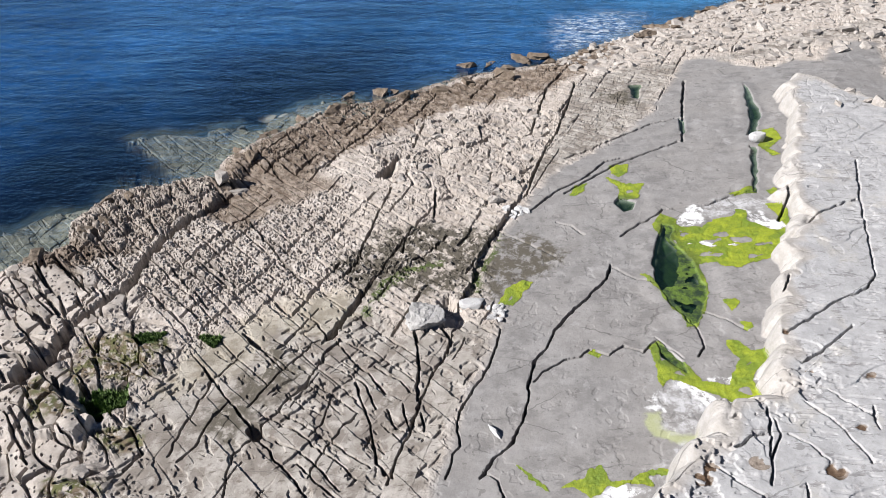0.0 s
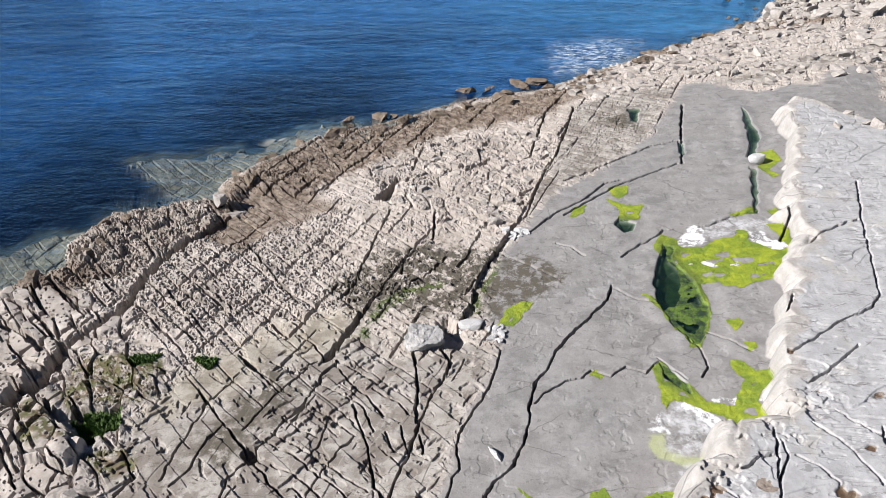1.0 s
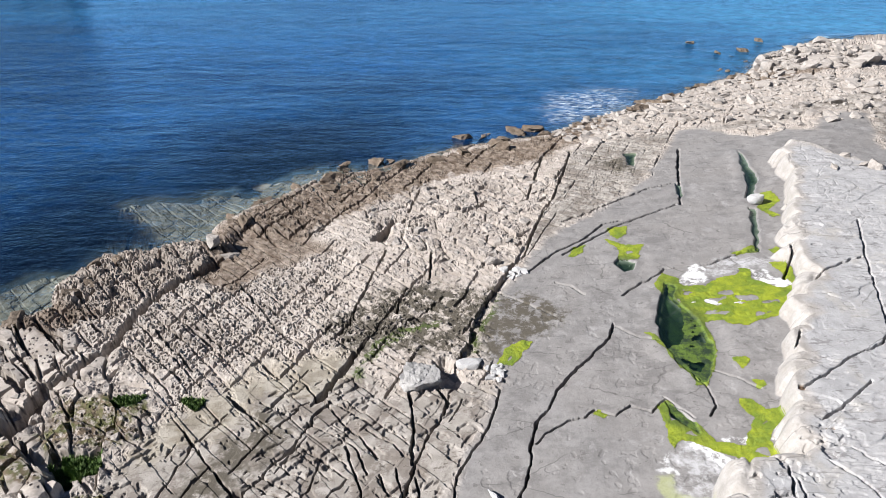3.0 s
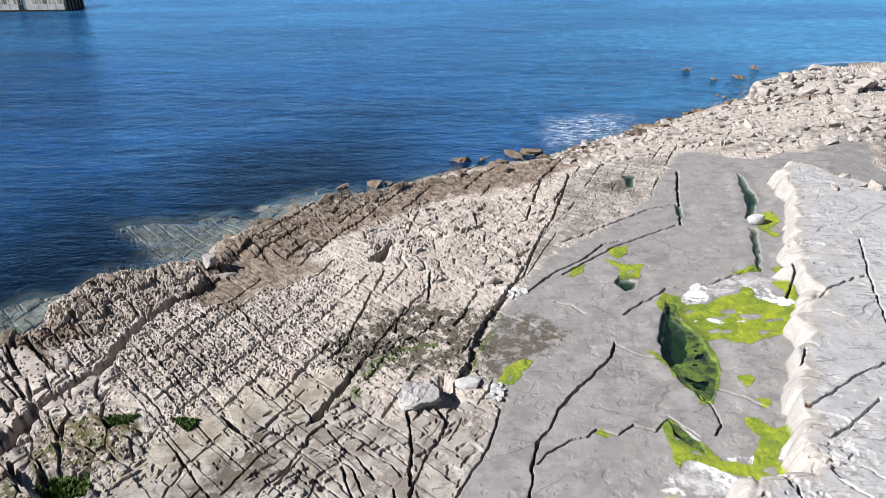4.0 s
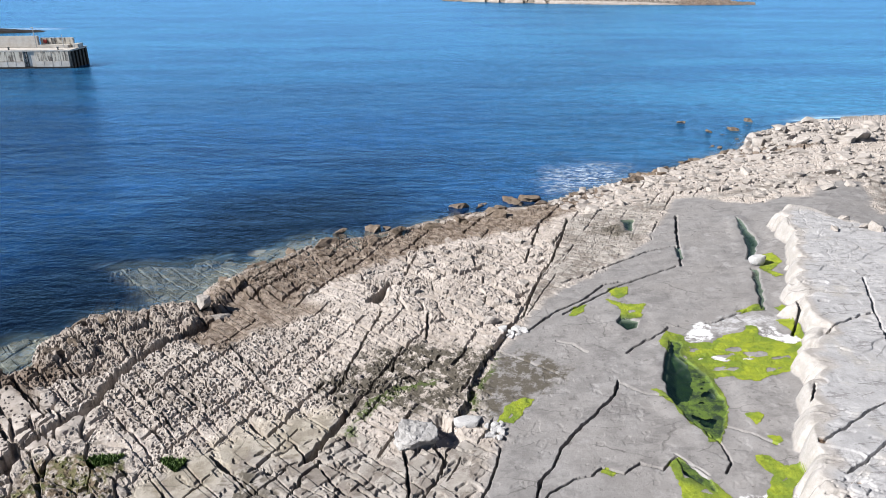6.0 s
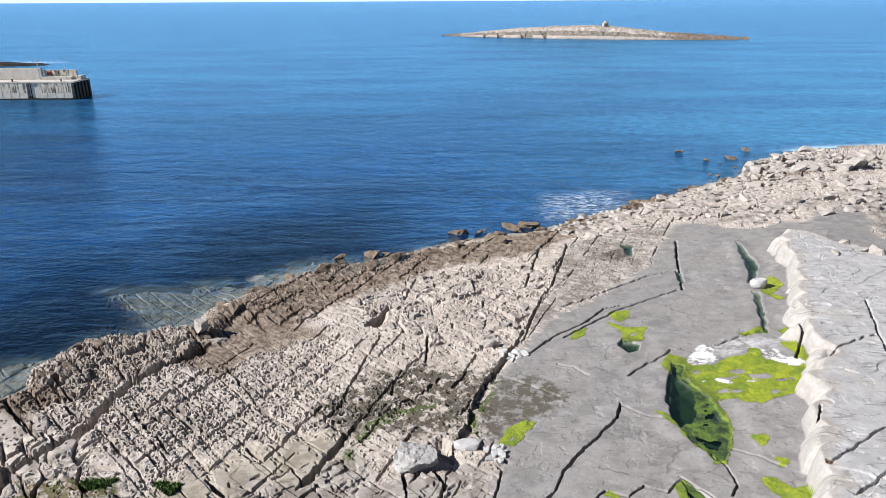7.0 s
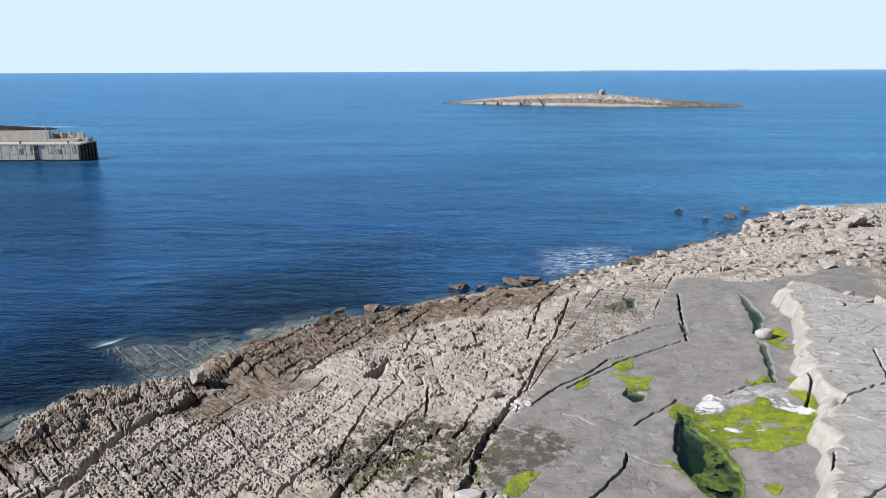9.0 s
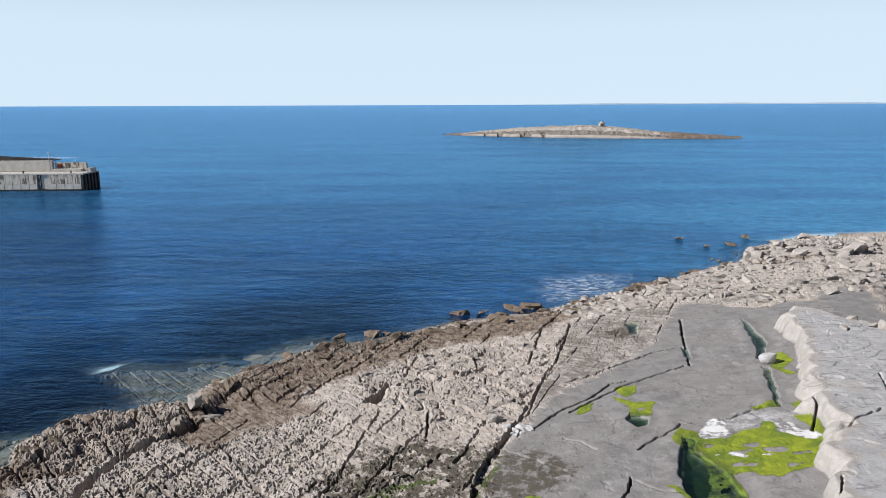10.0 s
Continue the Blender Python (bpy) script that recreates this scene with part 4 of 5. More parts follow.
    col = mix(nt, span(nt, fine, 0.45, 0.75, 0.0, 0.30), col, (0.60, 0.57, 0.52), "MULTIPLY")
    col = mix(nt, span(nt, finer, 0.45, 0.7, 0.0, 0.14), col, (0.72, 0.70, 0.66), "MULTIPLY")
    seam = nt.nodes.new("ShaderNodeTexVoronoi")
    seam.feature = "DISTANCE_TO_EDGE"
    seam.inputs["Scale"].default_value = 1.0
    wob = nt.nodes.new("ShaderNodeMix")
    wob.data_type = "VECTOR"
    wob.inputs[0].default_value = 0.12
    wiggle = nt.nodes.new("ShaderNodeTexNoise")
    wiggle.inputs["Scale"].default_value = 1.5
    flatc = where(nt, (0.22, 0.5, 0.0), 25)
    nt.links.new(flatc, wob.inputs[4]), nt.links.new(wiggle.outputs[1], wob.inputs[5])
    nt.links.new(where(nt, (1, 1, 0)), wiggle.inputs["Vector"])
    nt.links.new(wob.outputs[1], seam.inputs["Vector"])
    hair = calc(nt, "MULTIPLY", span(nt, seam.outputs["Distance"], 0.004, 0.013, 1.0, 0.0), speck(nt, 0.35, 3, 0.6, lo=0.48, hi=0.60))
    col = mix(nt, calc(nt, "MULTIPLY", hair, 0.45), col, (0.07, 0.065, 0.06))
    put(nt, b.inputs["Base Color"], mix(nt, 1.0, col, STONE_TONE, "MULTIPLY"))
    b.inputs["Specular IOR Level"].default_value = 0.3
    put(nt, b.inputs["Roughness"], span(nt, attribute(nt, "wet"), 0.0, 1.0, 0.88, 0.35))
    calm = calc(nt, "MAXIMUM", attribute(nt, "smooth"), calc(nt, "MAXIMUM", attribute(nt, "ledge"), calc(nt, "MULTIPLY", attribute(nt, "pave"), 0.7)))
    tall = calc(nt, "ADD", calc(nt, "MULTIPLY", fine, span(nt, calm, 0.0, 1.0, 1.0, 0.3)), calc(nt, "MULTIPLY", finer, 0.3))
    put(nt, b.inputs["Normal"], bump(nt, tall, 0.6, 0.08))
    return mat


def stone_material(name, lo, hi, stain, rough=0.9, random_amount=0.5):
    mat, nt, b = material(name)
    info = nt.nodes.new("ShaderNodeObjectInfo")
    mid, fine = speck(nt, 2.2, 5, 0.62, lo=0.3, hi=0.7), speck(nt, 11.0, 5, 0.65)
    col = mix(nt, mid, lo, hi)
    col = mix(nt, calc(nt, "MULTIPLY", info.outputs["Random"], random_amount), col, stain)
    col = mix(nt, calc(nt, "MULTIPLY", speck(nt, 3.0, 5, 0.7, lo=0.55, hi=0.65), 0.6), col, stain)
    col = mix(nt, span(nt, fine, 0.35, 0.7, 0.0, 0.35), col, (0.55, 0.52, 0.48), "MULTIPLY")
    put(nt, b.inputs["Base Color"], mix(nt, 1.0, col, STONE_TONE, "MULTIPLY"))
    b.inputs["Roughness"].default_value = rough
    put(nt, b.inputs["Normal"], bump(nt, fine, 0.7, 0.06))
    return mat


def algae_material():
    mat, nt, b = material("green_algae")
    mid, fine = speck(nt, 1.3, 5, 0.6, lo=0.3, hi=0.7), speck(nt, 14.0, 5, 0.7)
    col = mix(nt, mid, (0.19, 0.26, 0.010), (0.38, 0.44, 0.015))
    col = mix(nt, calc(nt, "MULTIPLY", speck(nt, 0.7, 5, 0.65, lo=0.48, hi=0.62), 0.6), col, (0.12, 0.20, 0.012))
    col = mix(nt, span(nt, fine, 0.5, 0.72, 0.0, 0.55), col, (0.11, 0.16, 0.012))
    col = mix(nt, attribute(nt, "wet"), col, mix(nt, speck(nt, 1.6, 5, 0.7, lo=0.40, hi=0.60), (0.015, 0.04, 0.012), (0.13, 0.21, 0.02)))
    put(nt, b.inputs["Base Color"], mix(nt, 1.0, col, STONE_TONE, "MULTIPLY"))
    b.inputs["Roughness"].default_value = 0.7
    put(nt, b.inputs["Normal"], bump(nt, fine, 0.8, 0.05))
    return mat


def plain_material(name, lo, hi, scale=3.0, rough=0.7, relief=0.3):
    mat, nt, b = material(name)
    mid, fine = speck(nt, scale, 5, 0.62, lo=0.3, hi=0.7), speck(nt, scale * 8, 4, 0.6)
    col = mix(nt, mid, lo, hi)
    col = mix(nt, span(nt, fine, 0.4, 0.7, 0.0, 0.3), col, (0.6, 0.58, 0.55), "MULTIPLY")
    put(nt, b.inputs["Base Color"], mix(nt, 1.0, col, STONE_TONE, "MULTIPLY"))
    b.inputs["Roughness"].default_value = rough
    b.inputs["Specular IOR Level"].default_value = 0.25
    put(nt, b.inputs["Normal"], bump(nt, fine, relief, 0.03))
    return mat


def water_material(name, body, tint, ripple, fixed=None, gloss=0.06):
    """Clear where it is shallow, the water's own colour where it is deep, and mirror-like on top; the sea's colour also
    carries painted ripple shading and distant sheen.
    """
    mat, nt, b = material(name)
    nt.nodes.remove(b)
    out = nt.nodes["Material Output"]
    clear, deep = nt.nodes.new("ShaderNodeBsdfTransparent"), nt.nodes.new("ShaderNodeBsdfDiffuse")
    put(nt, clear.inputs[0], tint)
    shine, edge = nt.nodes.new("ShaderNodeBsdfGlossy"), nt.nodes.new("ShaderNodeFresnel")
    edge.inputs["IOR"].default_value = 1.333
    shine.inputs["Roughness"].default_value = gloss
    put(nt, shine.inputs[0], (0.36, 0.66, 1.0) if fixed is None else (1.0, 1.0, 1.0))
    inner, outer = nt.nodes.new("ShaderNodeMixShader"), nt.nodes.new("ShaderNodeMixShader")
    if fixed is None:
        depth = attribute(nt, "depth")
        put(nt, inner.inputs[0], span(nt, calc(nt, "SUBTRACT", 1.0, calc(nt, "EXPONENT", calc(nt, "MULTIPLY", depth, -0.85))), 0.0, 1.0))
        chop = calc(nt, "ADD", speck(nt, 1.0, 4, 0.65, where(nt, (1.5, 2.5, 1), 24)), calc(nt, "ADD", calc(nt, "MULTIPLY", speck(nt, 1.0, 4, 0.6, where(nt, (0.32, 0.60, 1), 30)), 1.6), calc(nt, "MULTIPLY", speck(nt, 1.0, 3, 0.6, where(nt, (0.06, 0.20, 1), 14)), 3.2)))
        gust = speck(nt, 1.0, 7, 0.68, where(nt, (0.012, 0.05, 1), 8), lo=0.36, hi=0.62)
        foam = calc(nt, "MULTIPLY", attribute(nt, "foam"), speck(nt, 0.9, 9, 0.8, where(nt, (0.9, 1.9, 1), 15), lo=0.44, hi=0.70))
        body = mix(nt, attribute(nt, "kelp"), mix(nt, attribute(nt, "shoal_far_sheen"), mix(nt, gust, body[0], body[1]), mix(nt, gust, (0.014, 0.078, 0.18), (0.032, 0.150, 0.27))), (0.0007, 0.0030, 0.0100))
        # light and dark of the ripple facets, multiplied into the body colour
        facet_shading = span(nt, speck(nt, 1.0, 3, 0.6, where(nt, (0.45, 0.55, 1), 24)), 0.36, 0.64, 0.72, 1.28)
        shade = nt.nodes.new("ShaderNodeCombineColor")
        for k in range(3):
            put(nt, shade.inputs[k], facet_shading)
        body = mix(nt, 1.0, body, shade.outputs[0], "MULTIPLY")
        body = mix(nt, foam, body, (0.85, 0.88, 0.9))
        put(nt, inner.inputs[0], calc(nt, "MAXIMUM", inner.inputs[0].links[0].from_socket, foam))
    else:
        put(nt, inner.inputs[0], fixed)
        chop = speck(nt, 3.0, 2, 0.5)
    put(nt, deep.inputs[0], body)
    normal = bump(nt, chop, ripple, 0.3)
    for n in (shine, edge):
        put(nt, n.inputs["Normal"], normal)
    nt.links.new(clear.outputs[0], inner.inputs[1]), nt.links.new(deep.outputs[0], inner.inputs[2])
    put(nt, outer.inputs[0], edge.outputs[0] if fixed else calc(nt, "MULTIPLY", edge.outputs[0], span(nt, attribute(nt, "kelp"), 0.0, 1.0, 1.0, 0.6))), nt.links.new(inner.outputs[0], outer.inputs[1]), nt.links.new(shine.outputs[0], outer.inputs[2])
    nt.links.new(outer.outputs[0], out.inputs[0])
    return mat


LIMESTONE = ground_material()
PALE_STONE = stone_material("pale_boulder", (0.46, 0.415, 0.365), (0.64, 0.585, 0.525), (0.32, 0.275, 0.23), random_amount=0.35)
BROWN_STONE = stone_material("tidal_rock", (0.17, 0.12, 0.08), (0.34, 0.26, 0.19), (0.10, 0.075, 0.05))
GREY_STONE = stone_material("grey_boulder", (0.42, 0.405, 0.38), (0.60, 0.58, 0.55), (0.26, 0.245, 0.23), random_amount=0.0)
WHITE_STONE = stone_material("white_stone", (0.66, 0.65, 0.63), (0.80, 0.79, 0.77), (0.52, 0.50, 0.47), random_amount=0.3)
ALGAE = algae_material()
GRASS = plain_material("grass", (0.07, 0.14, 0.03), (0.17, 0.27, 0.06), 4.0, 0.6)
CONCRETE = plain_material("quay_concrete", (0.60, 0.555, 0.48), (0.78, 0.735, 0.66), 0.7, 0.85)
DARK_CONCRETE = plain_material("dark_concrete", (0.10, 0.095, 0.085), (0.28, 0.265, 0.24), 0.9, 0.85)
WEED = plain_material("dark_weed", (0.012, 0.010, 0.008), (0.04, 0.03, 0.024), 0.6, 0.6)
METAL = plain_material("painted_metal", (0.55, 0.56, 0.56), (0.62, 0.63, 0.63), 2.0, 0.45)
RED = plain_material("red_paint", (0.40, 0.04, 0.03), (0.48, 0.06, 0.04), 2.0, 0.5)
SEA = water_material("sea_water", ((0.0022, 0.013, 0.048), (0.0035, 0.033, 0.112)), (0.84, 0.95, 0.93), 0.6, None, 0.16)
POOL = water_material("pool_water", (0.010, 0.03, 0.028), (0.55, 0.74, 0.58), 0.12, 0.15, 0.02)
BROWN_POOL = water_material("puddle_water", (0.07, 0.045, 0.03), (0.75, 0.66, 0.58), 0.05, 0.25, 0.02)


# ---- meshes ----
def sheet(name, X, Y, Z, mat, attrs=None, keep=None, smooth_faces=True, owner=None, own=0):
    """A sheet over rows and columns of points."""
    rows, cols = X.shape
    i = np.arange(rows * cols).reshape(rows, cols)
    quads = np.stack([i[:-1, :-1], i[:-1, 1:], i[1:, 1:], i[1:, :-1]], -1).reshape(-1, 4)
    co = np.stack([X, Y, Z], -1).reshape(-1, 3)
    attrs = dict(attrs or {})
    if keep is not None:
        quads = quads[keep[quads].mean(1) > 0.5]
        if owner is not None:
            quads = quads[owner[quads[:, 0]] == own]
        if not len(quads):
            return None
        used = np.unique(quads)
        back = np.zeros(len(co), int)
        back[used] = np.arange(len(used))
        quads, co = back[quads], co[used]
        if smooth_faces is not True:
            smooth_faces = smooth_faces[used]
        attrs = {k: v[used] for k, v in attrs.items()}
    me = bpy.data.meshes.new(name)
    me.vertices.add(len(co)), me.loops.add(4 * len(quads)), me.polygons.add(len(quads))
    me.vertices.foreach_set("co", co.astype(np.float32).ravel())
    me.loops.foreach_set("vertex_index", quads.astype(np.int32).ravel())
    me.polygons.foreach_set("loop_start", np.arange(0, 4 * len(quads), 4, dtype=np.int32))
    me.polygons.foreach_set("use_smooth", np.full(len(quads), True) if smooth_faces is True else smooth_faces[quads].mean(1) > 0.5)
    me.update(calc_edges=True)
    for k, v in attrs.items():
        me.attributes.new(k, "FLOAT", "POINT").data.foreach_set("value", v.astype(np.float32).ravel())
    me.materials.append(mat)
    return new(name, me)


# rows grow apart with distance; the middle columns are close, the outer ones wide
angle = np.linspace(radians(31.5), radians(77.5), 1040)
row_y = np.concatenate([np.linspace(-600, -60, 10), np.linspace(-50, 14.6, 60), 25.0 * np.tan(angle) - 0.2, np.linspace(116, 200, 26), np.linspace(215, 640, 12)])
core = np.concatenate([np.linspace(-1, 0.30, 1480, endpoint=False), np.linspace(0.30, 1, 540)])
side = 1 + np.array([0.02, 0.06, 0.12, 0.2, 0.35, 0.6, 1.0, 2.0, 4.0, 8.0, 16.0])
col_u = np.concatenate([-side[::-1], core, side])
half = 15.5 + 0.585 * np.clip(row_y, 14, 130)
GX, GY = col_u[None, :] * half[:, None] + 0.5, np.repeat(row_y[:, None], len(col_u), 1)
flat_h, masks = ground(GX.ravel(), GY.ravel())
GZ = flat_h.reshape(GX.shape)
KINDS = (("ground", "cream weathered limestone shore, jointed, pitted and brown by the water"),
         ("platform", "smooth grey limestone platform with long open cracks"),
         ("ledge", "pale grey upper limestone bed with a rounded bulging front"),
         ("pavement", "flat beige limestone pavement cut into slabs by straight joints"))
upper = masks["ledge"] + masks["face"]
kind_of = np.where(upper > 0.5, 2, np.where(masks["smooth"] > 0.5, 1, np.where(masks["pave"] > 0.5, 3, 0)))
for k, (kind_name, kind_label) in enumerate(KINDS):
    rock = sheet(kind_name, GX, GY, GZ, LIMESTONE, {n: v for n, v in masks.items() if n != "algae"}, keep=flat_h > -6.0, smooth_faces=masks["smooth"] + upper + 0.75 * masks["pave"], owner=kind_of, own=k)
    tagged(rock, kind_label, "rock shore", kind="structure")

# each mat of algae is a thing of its own
tuft = 0.02 + 0.02 * fbm(GX.ravel() * 6, GY.ravel() * 6, 2, 201)
afloat = np.full(GX.size, -9.0, np.float32)
for p in AREAS["pool"]:
    inside = within(GX.ravel(), GY.ravel(), p, 0.5) > -0.3
    afloat[inside] = pool_level(sum(q[0] for q in p) / len(p), sum(q[1] for q in p) / len(p)) - 0.085
green = np.nonzero(masks["algae"] > 0.2)[0]
spread = np.stack([within(GX.ravel()[green], GY.ravel()[green], p) for p in AREAS["algae"]])
mat_of = np.full(GX.size, -1)
mat_of[green] = spread.argmax(0)
for k in range(len(AREAS["algae"])):
    ob = sheet("algae_mat", GX, GY, np.maximum(GZ, afloat.reshape(GX.shape)) + tuft.reshape(GX.shape), ALGAE, {"wet": masks["wet"]}, keep=masks["algae"], owner=mat_of, own=k)
    if ob:
        tagged(ob, "bright yellow-green algae mat on the wet grey limestone", "algae", "algae mats")


def height_at(px, py):
    return ground(np.array(px, float), np.array(py, float))[0]


# ---- the sea ----
sea_y = np.concatenate([np.linspace(-600, 0, 6), np.linspace(20, 120, 260), 120 * np.power(4950 / 120, np.linspace(0.01, 1, 150))])
sea_half = 60 + 0.85 * np.clip(sea_y, 0, 5000)
sea_u = np.concatenate([[-6, -2.5, -1.4], np.linspace(-1, 1, 420), [1.4, 2.5, 6]])
SX, SY = sea_u[None, :] * sea_half[:, None], np.repeat(sea_y[:, None], len(sea_u), 1)
bed, _ = ground(SX.ravel(), SY.ravel())
swell = (0.05 * fbm(SX * 0.25, SY * 0.45, 3, 301) + 0.05 * grain(SX * 0.05, SY * 0.11, 305)) * (SY < 400)
FOAM = [(10.87, 76.56), (13.60, 85.71), (19.55, 88.75), (23.11, 83.59), (20.96, 78.13), (17.22, 76.48), (13.67, 74.49)]
foam = 0.85 * soft(-2.2, 3.0, within(SX.ravel() + 2.5 * fbm(SX.ravel() * 0.4, SY.ravel() * 0.4, 3, 311), SY.ravel() + 2 * fbm(SX.ravel() * 0.3, SY.ravel() * 0.3, 3, 313), FOAM, 4))
REEF_FOAM = [(-245, 284), (-200, 287), (-150, 283), (-146, 286), (-170, 292), (-245, 292)]
foam = np.maximum(foam, 1.6 * soft(-1.5, 1.5, within(SX.ravel(), SY.ravel(), REEF_FOAM, 6)))
shore_d = within(SX.ravel(), SY.ravel(), LAND, 40000.0)
foam = np.maximum(foam, 0.28 * soft(-1.4, -0.1, shore_d) * soft(0.0, 0.4, fbm(SX.ravel() * 0.12, SY.ravel() * 0.12, 2, 315)))
kelp = soft(34, 6, -shore_d + 7 * fbm(SX.ravel() * 0.08, SY.ravel() * 0.08, 3, 321)) * soft(6, -16, SX.ravel())
# pale shallow water off the right-hand shore
shoal_far_sheen = soft(-30, 90, SX.ravel() + 25 * fbm(SX.ravel() * 0.02, SY.ravel() * 0.03, 3, 331)) * soft(60, 140, SY.ravel() + 0.6 * SX.ravel()) * soft(900, 300, SY.ravel())
# plus the sheen of distant water, painted into its colour
shoal_far_sheen = np.maximum(shoal_far_sheen, 0.8 * soft(75, 240, SY.ravel() + 30 * fbm(SX.ravel() * 0.01, SY.ravel() * 0.02, 3, 335)))
water = sheet("water", SX, SY, swell, SEA, {"depth": np.clip(-bed, 0, 30), "foam": foam, "kelp": kelp, "shoal_far_sheen": shoal_far_sheen})
water.visible_shadow = False
tagged(water, "deep blue rippled sea, clear over the shallow rocks", "sea", kind="structure")


def part(name, bm, mat, parent=None, label="", flat=True):
    me = bpy.data.meshes.new(name)
    bm.to_mesh(me)
    bm.free()
    me.materials.append(mat)
    if not flat:
        me.polygons.foreach_set("use_smooth", np.ones(len(me.polygons), bool))
    ob = new(name, me)
    if parent:
        ob.parent = parent
    if label:
        ob["label"] = label
    return ob


def pool_surface(points, mat, level, name, label):
    bm = bmesh.new()
    face = bm.faces.new([bm.verts.new((x, y, 0)) for x, y in points])
    face.normal_update()
    if face.normal.z < 0:
        face.normal_flip()
    ob = part(name, bm, mat)
    ob.location.z = level
    ob.visible_shadow = False
    return tagged(ob, label, "rock pool", "rock pools", "structure")


def grown(points, by):
    c = Vector((sum(p[0] for p in points) / len(points), sum(p[1] for p in points) / len(points)))
    return [tuple(c + (Vector(p) - c) * (1 + by / max((Vector(p) - c).length, 0.3))) for p in points]


for p in AREAS["pool"]:
    lx, ly = sum(q[0] for q in p) / len(p), sum(q[1] for q in p) / len(p)
    pool_surface(grown(p, 0.12), POOL, pool_level(lx, ly) - 0.10, "rock_pool", "still dark green seawater pool in the limestone")
for px, py, r in PUDDLES:
    ring = [(px + r * 1.1 * math.cos(a), py + r * 0.85 * math.sin(a)) for a in np.linspace(0, 2 * math.pi, 14, endpoint=False)]
    low = float(height_at([px], [py])[0])
    pool_surface(ring, BROWN_POOL, low + 0.05, "puddle", "small brown puddle in a pit of the pale ledge")


# ---- loose rocks ----
def rock_mesh(name, seed, mat, size=(1, 1, 0.7), cuts=9, detail=3, rugged=0.05):
    """An angular block: a ball cut by planes, then roughened."""
    rnd = random.Random(seed)
    bm = bmesh.new()
    bmesh.ops.create_icosphere(bm, subdivisions=detail, radius=1.0)
    planes = []
    for _ in range(cuts):
        n = Vector((rnd.gauss(0, 1), rnd.gauss(0, 1), rnd.gauss(0, 0.8))).normalized()
        planes.append((n, rnd.uniform(0.36, 0.60)))
    planes.append((Vector((rnd.uniform(-0.2, 0.2), rnd.uniform(-0.2, 0.2), 1)).normalized(), rnd.uniform(0.36, 0.5)))
    off = Vector((seed * 3.1, seed * 1.7, 0))
    for v in bm.verts:
        for n, d in planes:
            over = v.co.dot(n) - d
            if over > 0:
                v.co -= n * over * 0.98
        v.co += v.co.normalized() * rugged * (noise.noise(v.co * 2.3 + off) + 0.5 * noise.noise(v.co * 6 + off) + 0.3 * noise.noise(v.co * 13 + off))
        v.co = 1.45 * Vector((v.co.x * size[0], v.co.y * size[1], v.co.z * size[2]))
    me = bpy.data.meshes.new(name)
    bm.to_mesh(me)
    bm.free()
    me.materials.append(mat)
    return me


PALE_SHAPES = [rock_mesh("boulder", 10 + i, PALE_STONE, (1, random.uniform(0.65, 0.9), random.uniform(0.5, 0.8)), 8 + i % 5, 3, 0.11) for i in range(12)]
BROWN_SHAPES = [rock_mesh("tidal_rock", 40 + i, BROWN_STONE, (1, random.uniform(0.7, 0.9), random.uniform(0.5, 0.7)), 7, 3, 0.26) for i in range(6)]
GREY_SHAPES = [rock_mesh("grey_rock", 60 + i, GREY_STONE, (1, 0.85, 0.85), 10, 5, 0.12) for i in range(2)]
WHITE_SHAPES = [rock_mesh("white_stone", 70 + i, WHITE_STONE, (1, 0.75, 0.6), 7) for i in range(4)]


def stones(spots, shapes, name, label, category, group, sink=0.25, lift=0.0):
    """spots: (x, y, radius, turn)."""
    hs = height_at([s[0] for s in spots], [s[1] for s in spots])
    made = []
    for (x, y, r, turn), h in zip(spots, hs):
        me = random.choice(shapes)
        ob = new(name, me)
        tall = max(v.co.z for v in me.vertices)
        ob.matrix_world = pose(x, y, h + r * (0.6 - sink) * tall + lift, random.uniform(-14, 14), random.uniform(-14, 14), turn) @ Matrix.Diagonal((r, r, r * random.uniform(0.85, 1.2), 1))
        made.append(tagged(ob, label, category, group))
    return made


def scatter(outline, count, r0, r1, s, spread=1.0):
    rnd = random.Random(s)
    xs, ys = [p[0] for p in outline], [p[1] for p in outline]
    spots, tries = [], 0
    while len(spots) < count and tries < count * 60:
        tries += 1
        x, y = rnd.uniform(min(xs), max(xs)), rnd.uniform(min(ys), max(ys))
        if within(np.array([x]), np.array([y]), outline)[0] < 0:
            continue
        r = r0 * (r1 / r0) ** (rnd.random() ** 1.6)
        if all((x - a) ** 2 + (y - b) ** 2 > (spread * 0.72 * (r + c)) ** 2 for a, b, c, _ in spots):
            spots.append((x, y, r, rnd.uniform(0, 360)))
    return spots


stones(scatter(AREAS["boulders"][0], 190, 0.32, 0.95, 1, 0.75) + scatter(AREAS["boulders"][1], 45, 0.3, 0.8, 3, 0.75), PALE_SHAPES, "boulder", "pale angular limestone boulder on the upper shore", "boulder", "boulder beach", 0.45)
stones(scatter(AREAS["headland"][0], 90, 0.5, 1.9, 2, 0.8), PALE_SHAPES, "boulder", "large pale limestone boulder heaped on the far point", "boulder", "boulders on the far point")


stones(scatter(AREAS["knobs"][1], 75, 0.2, 0.55, 11, 1.0), PALE_SHAPES, "block", "loose pale limestone block on the weathered pavement", "stone", "loose blocks on the shore", 0.5)
stones(scatter(AREAS["knobs"][0], 30, 0.2, 0.45, 12, 1.6), PALE_SHAPES, "block", "loose pale limestone block in a gully", "stone", "loose blocks in the gully", 0.5)

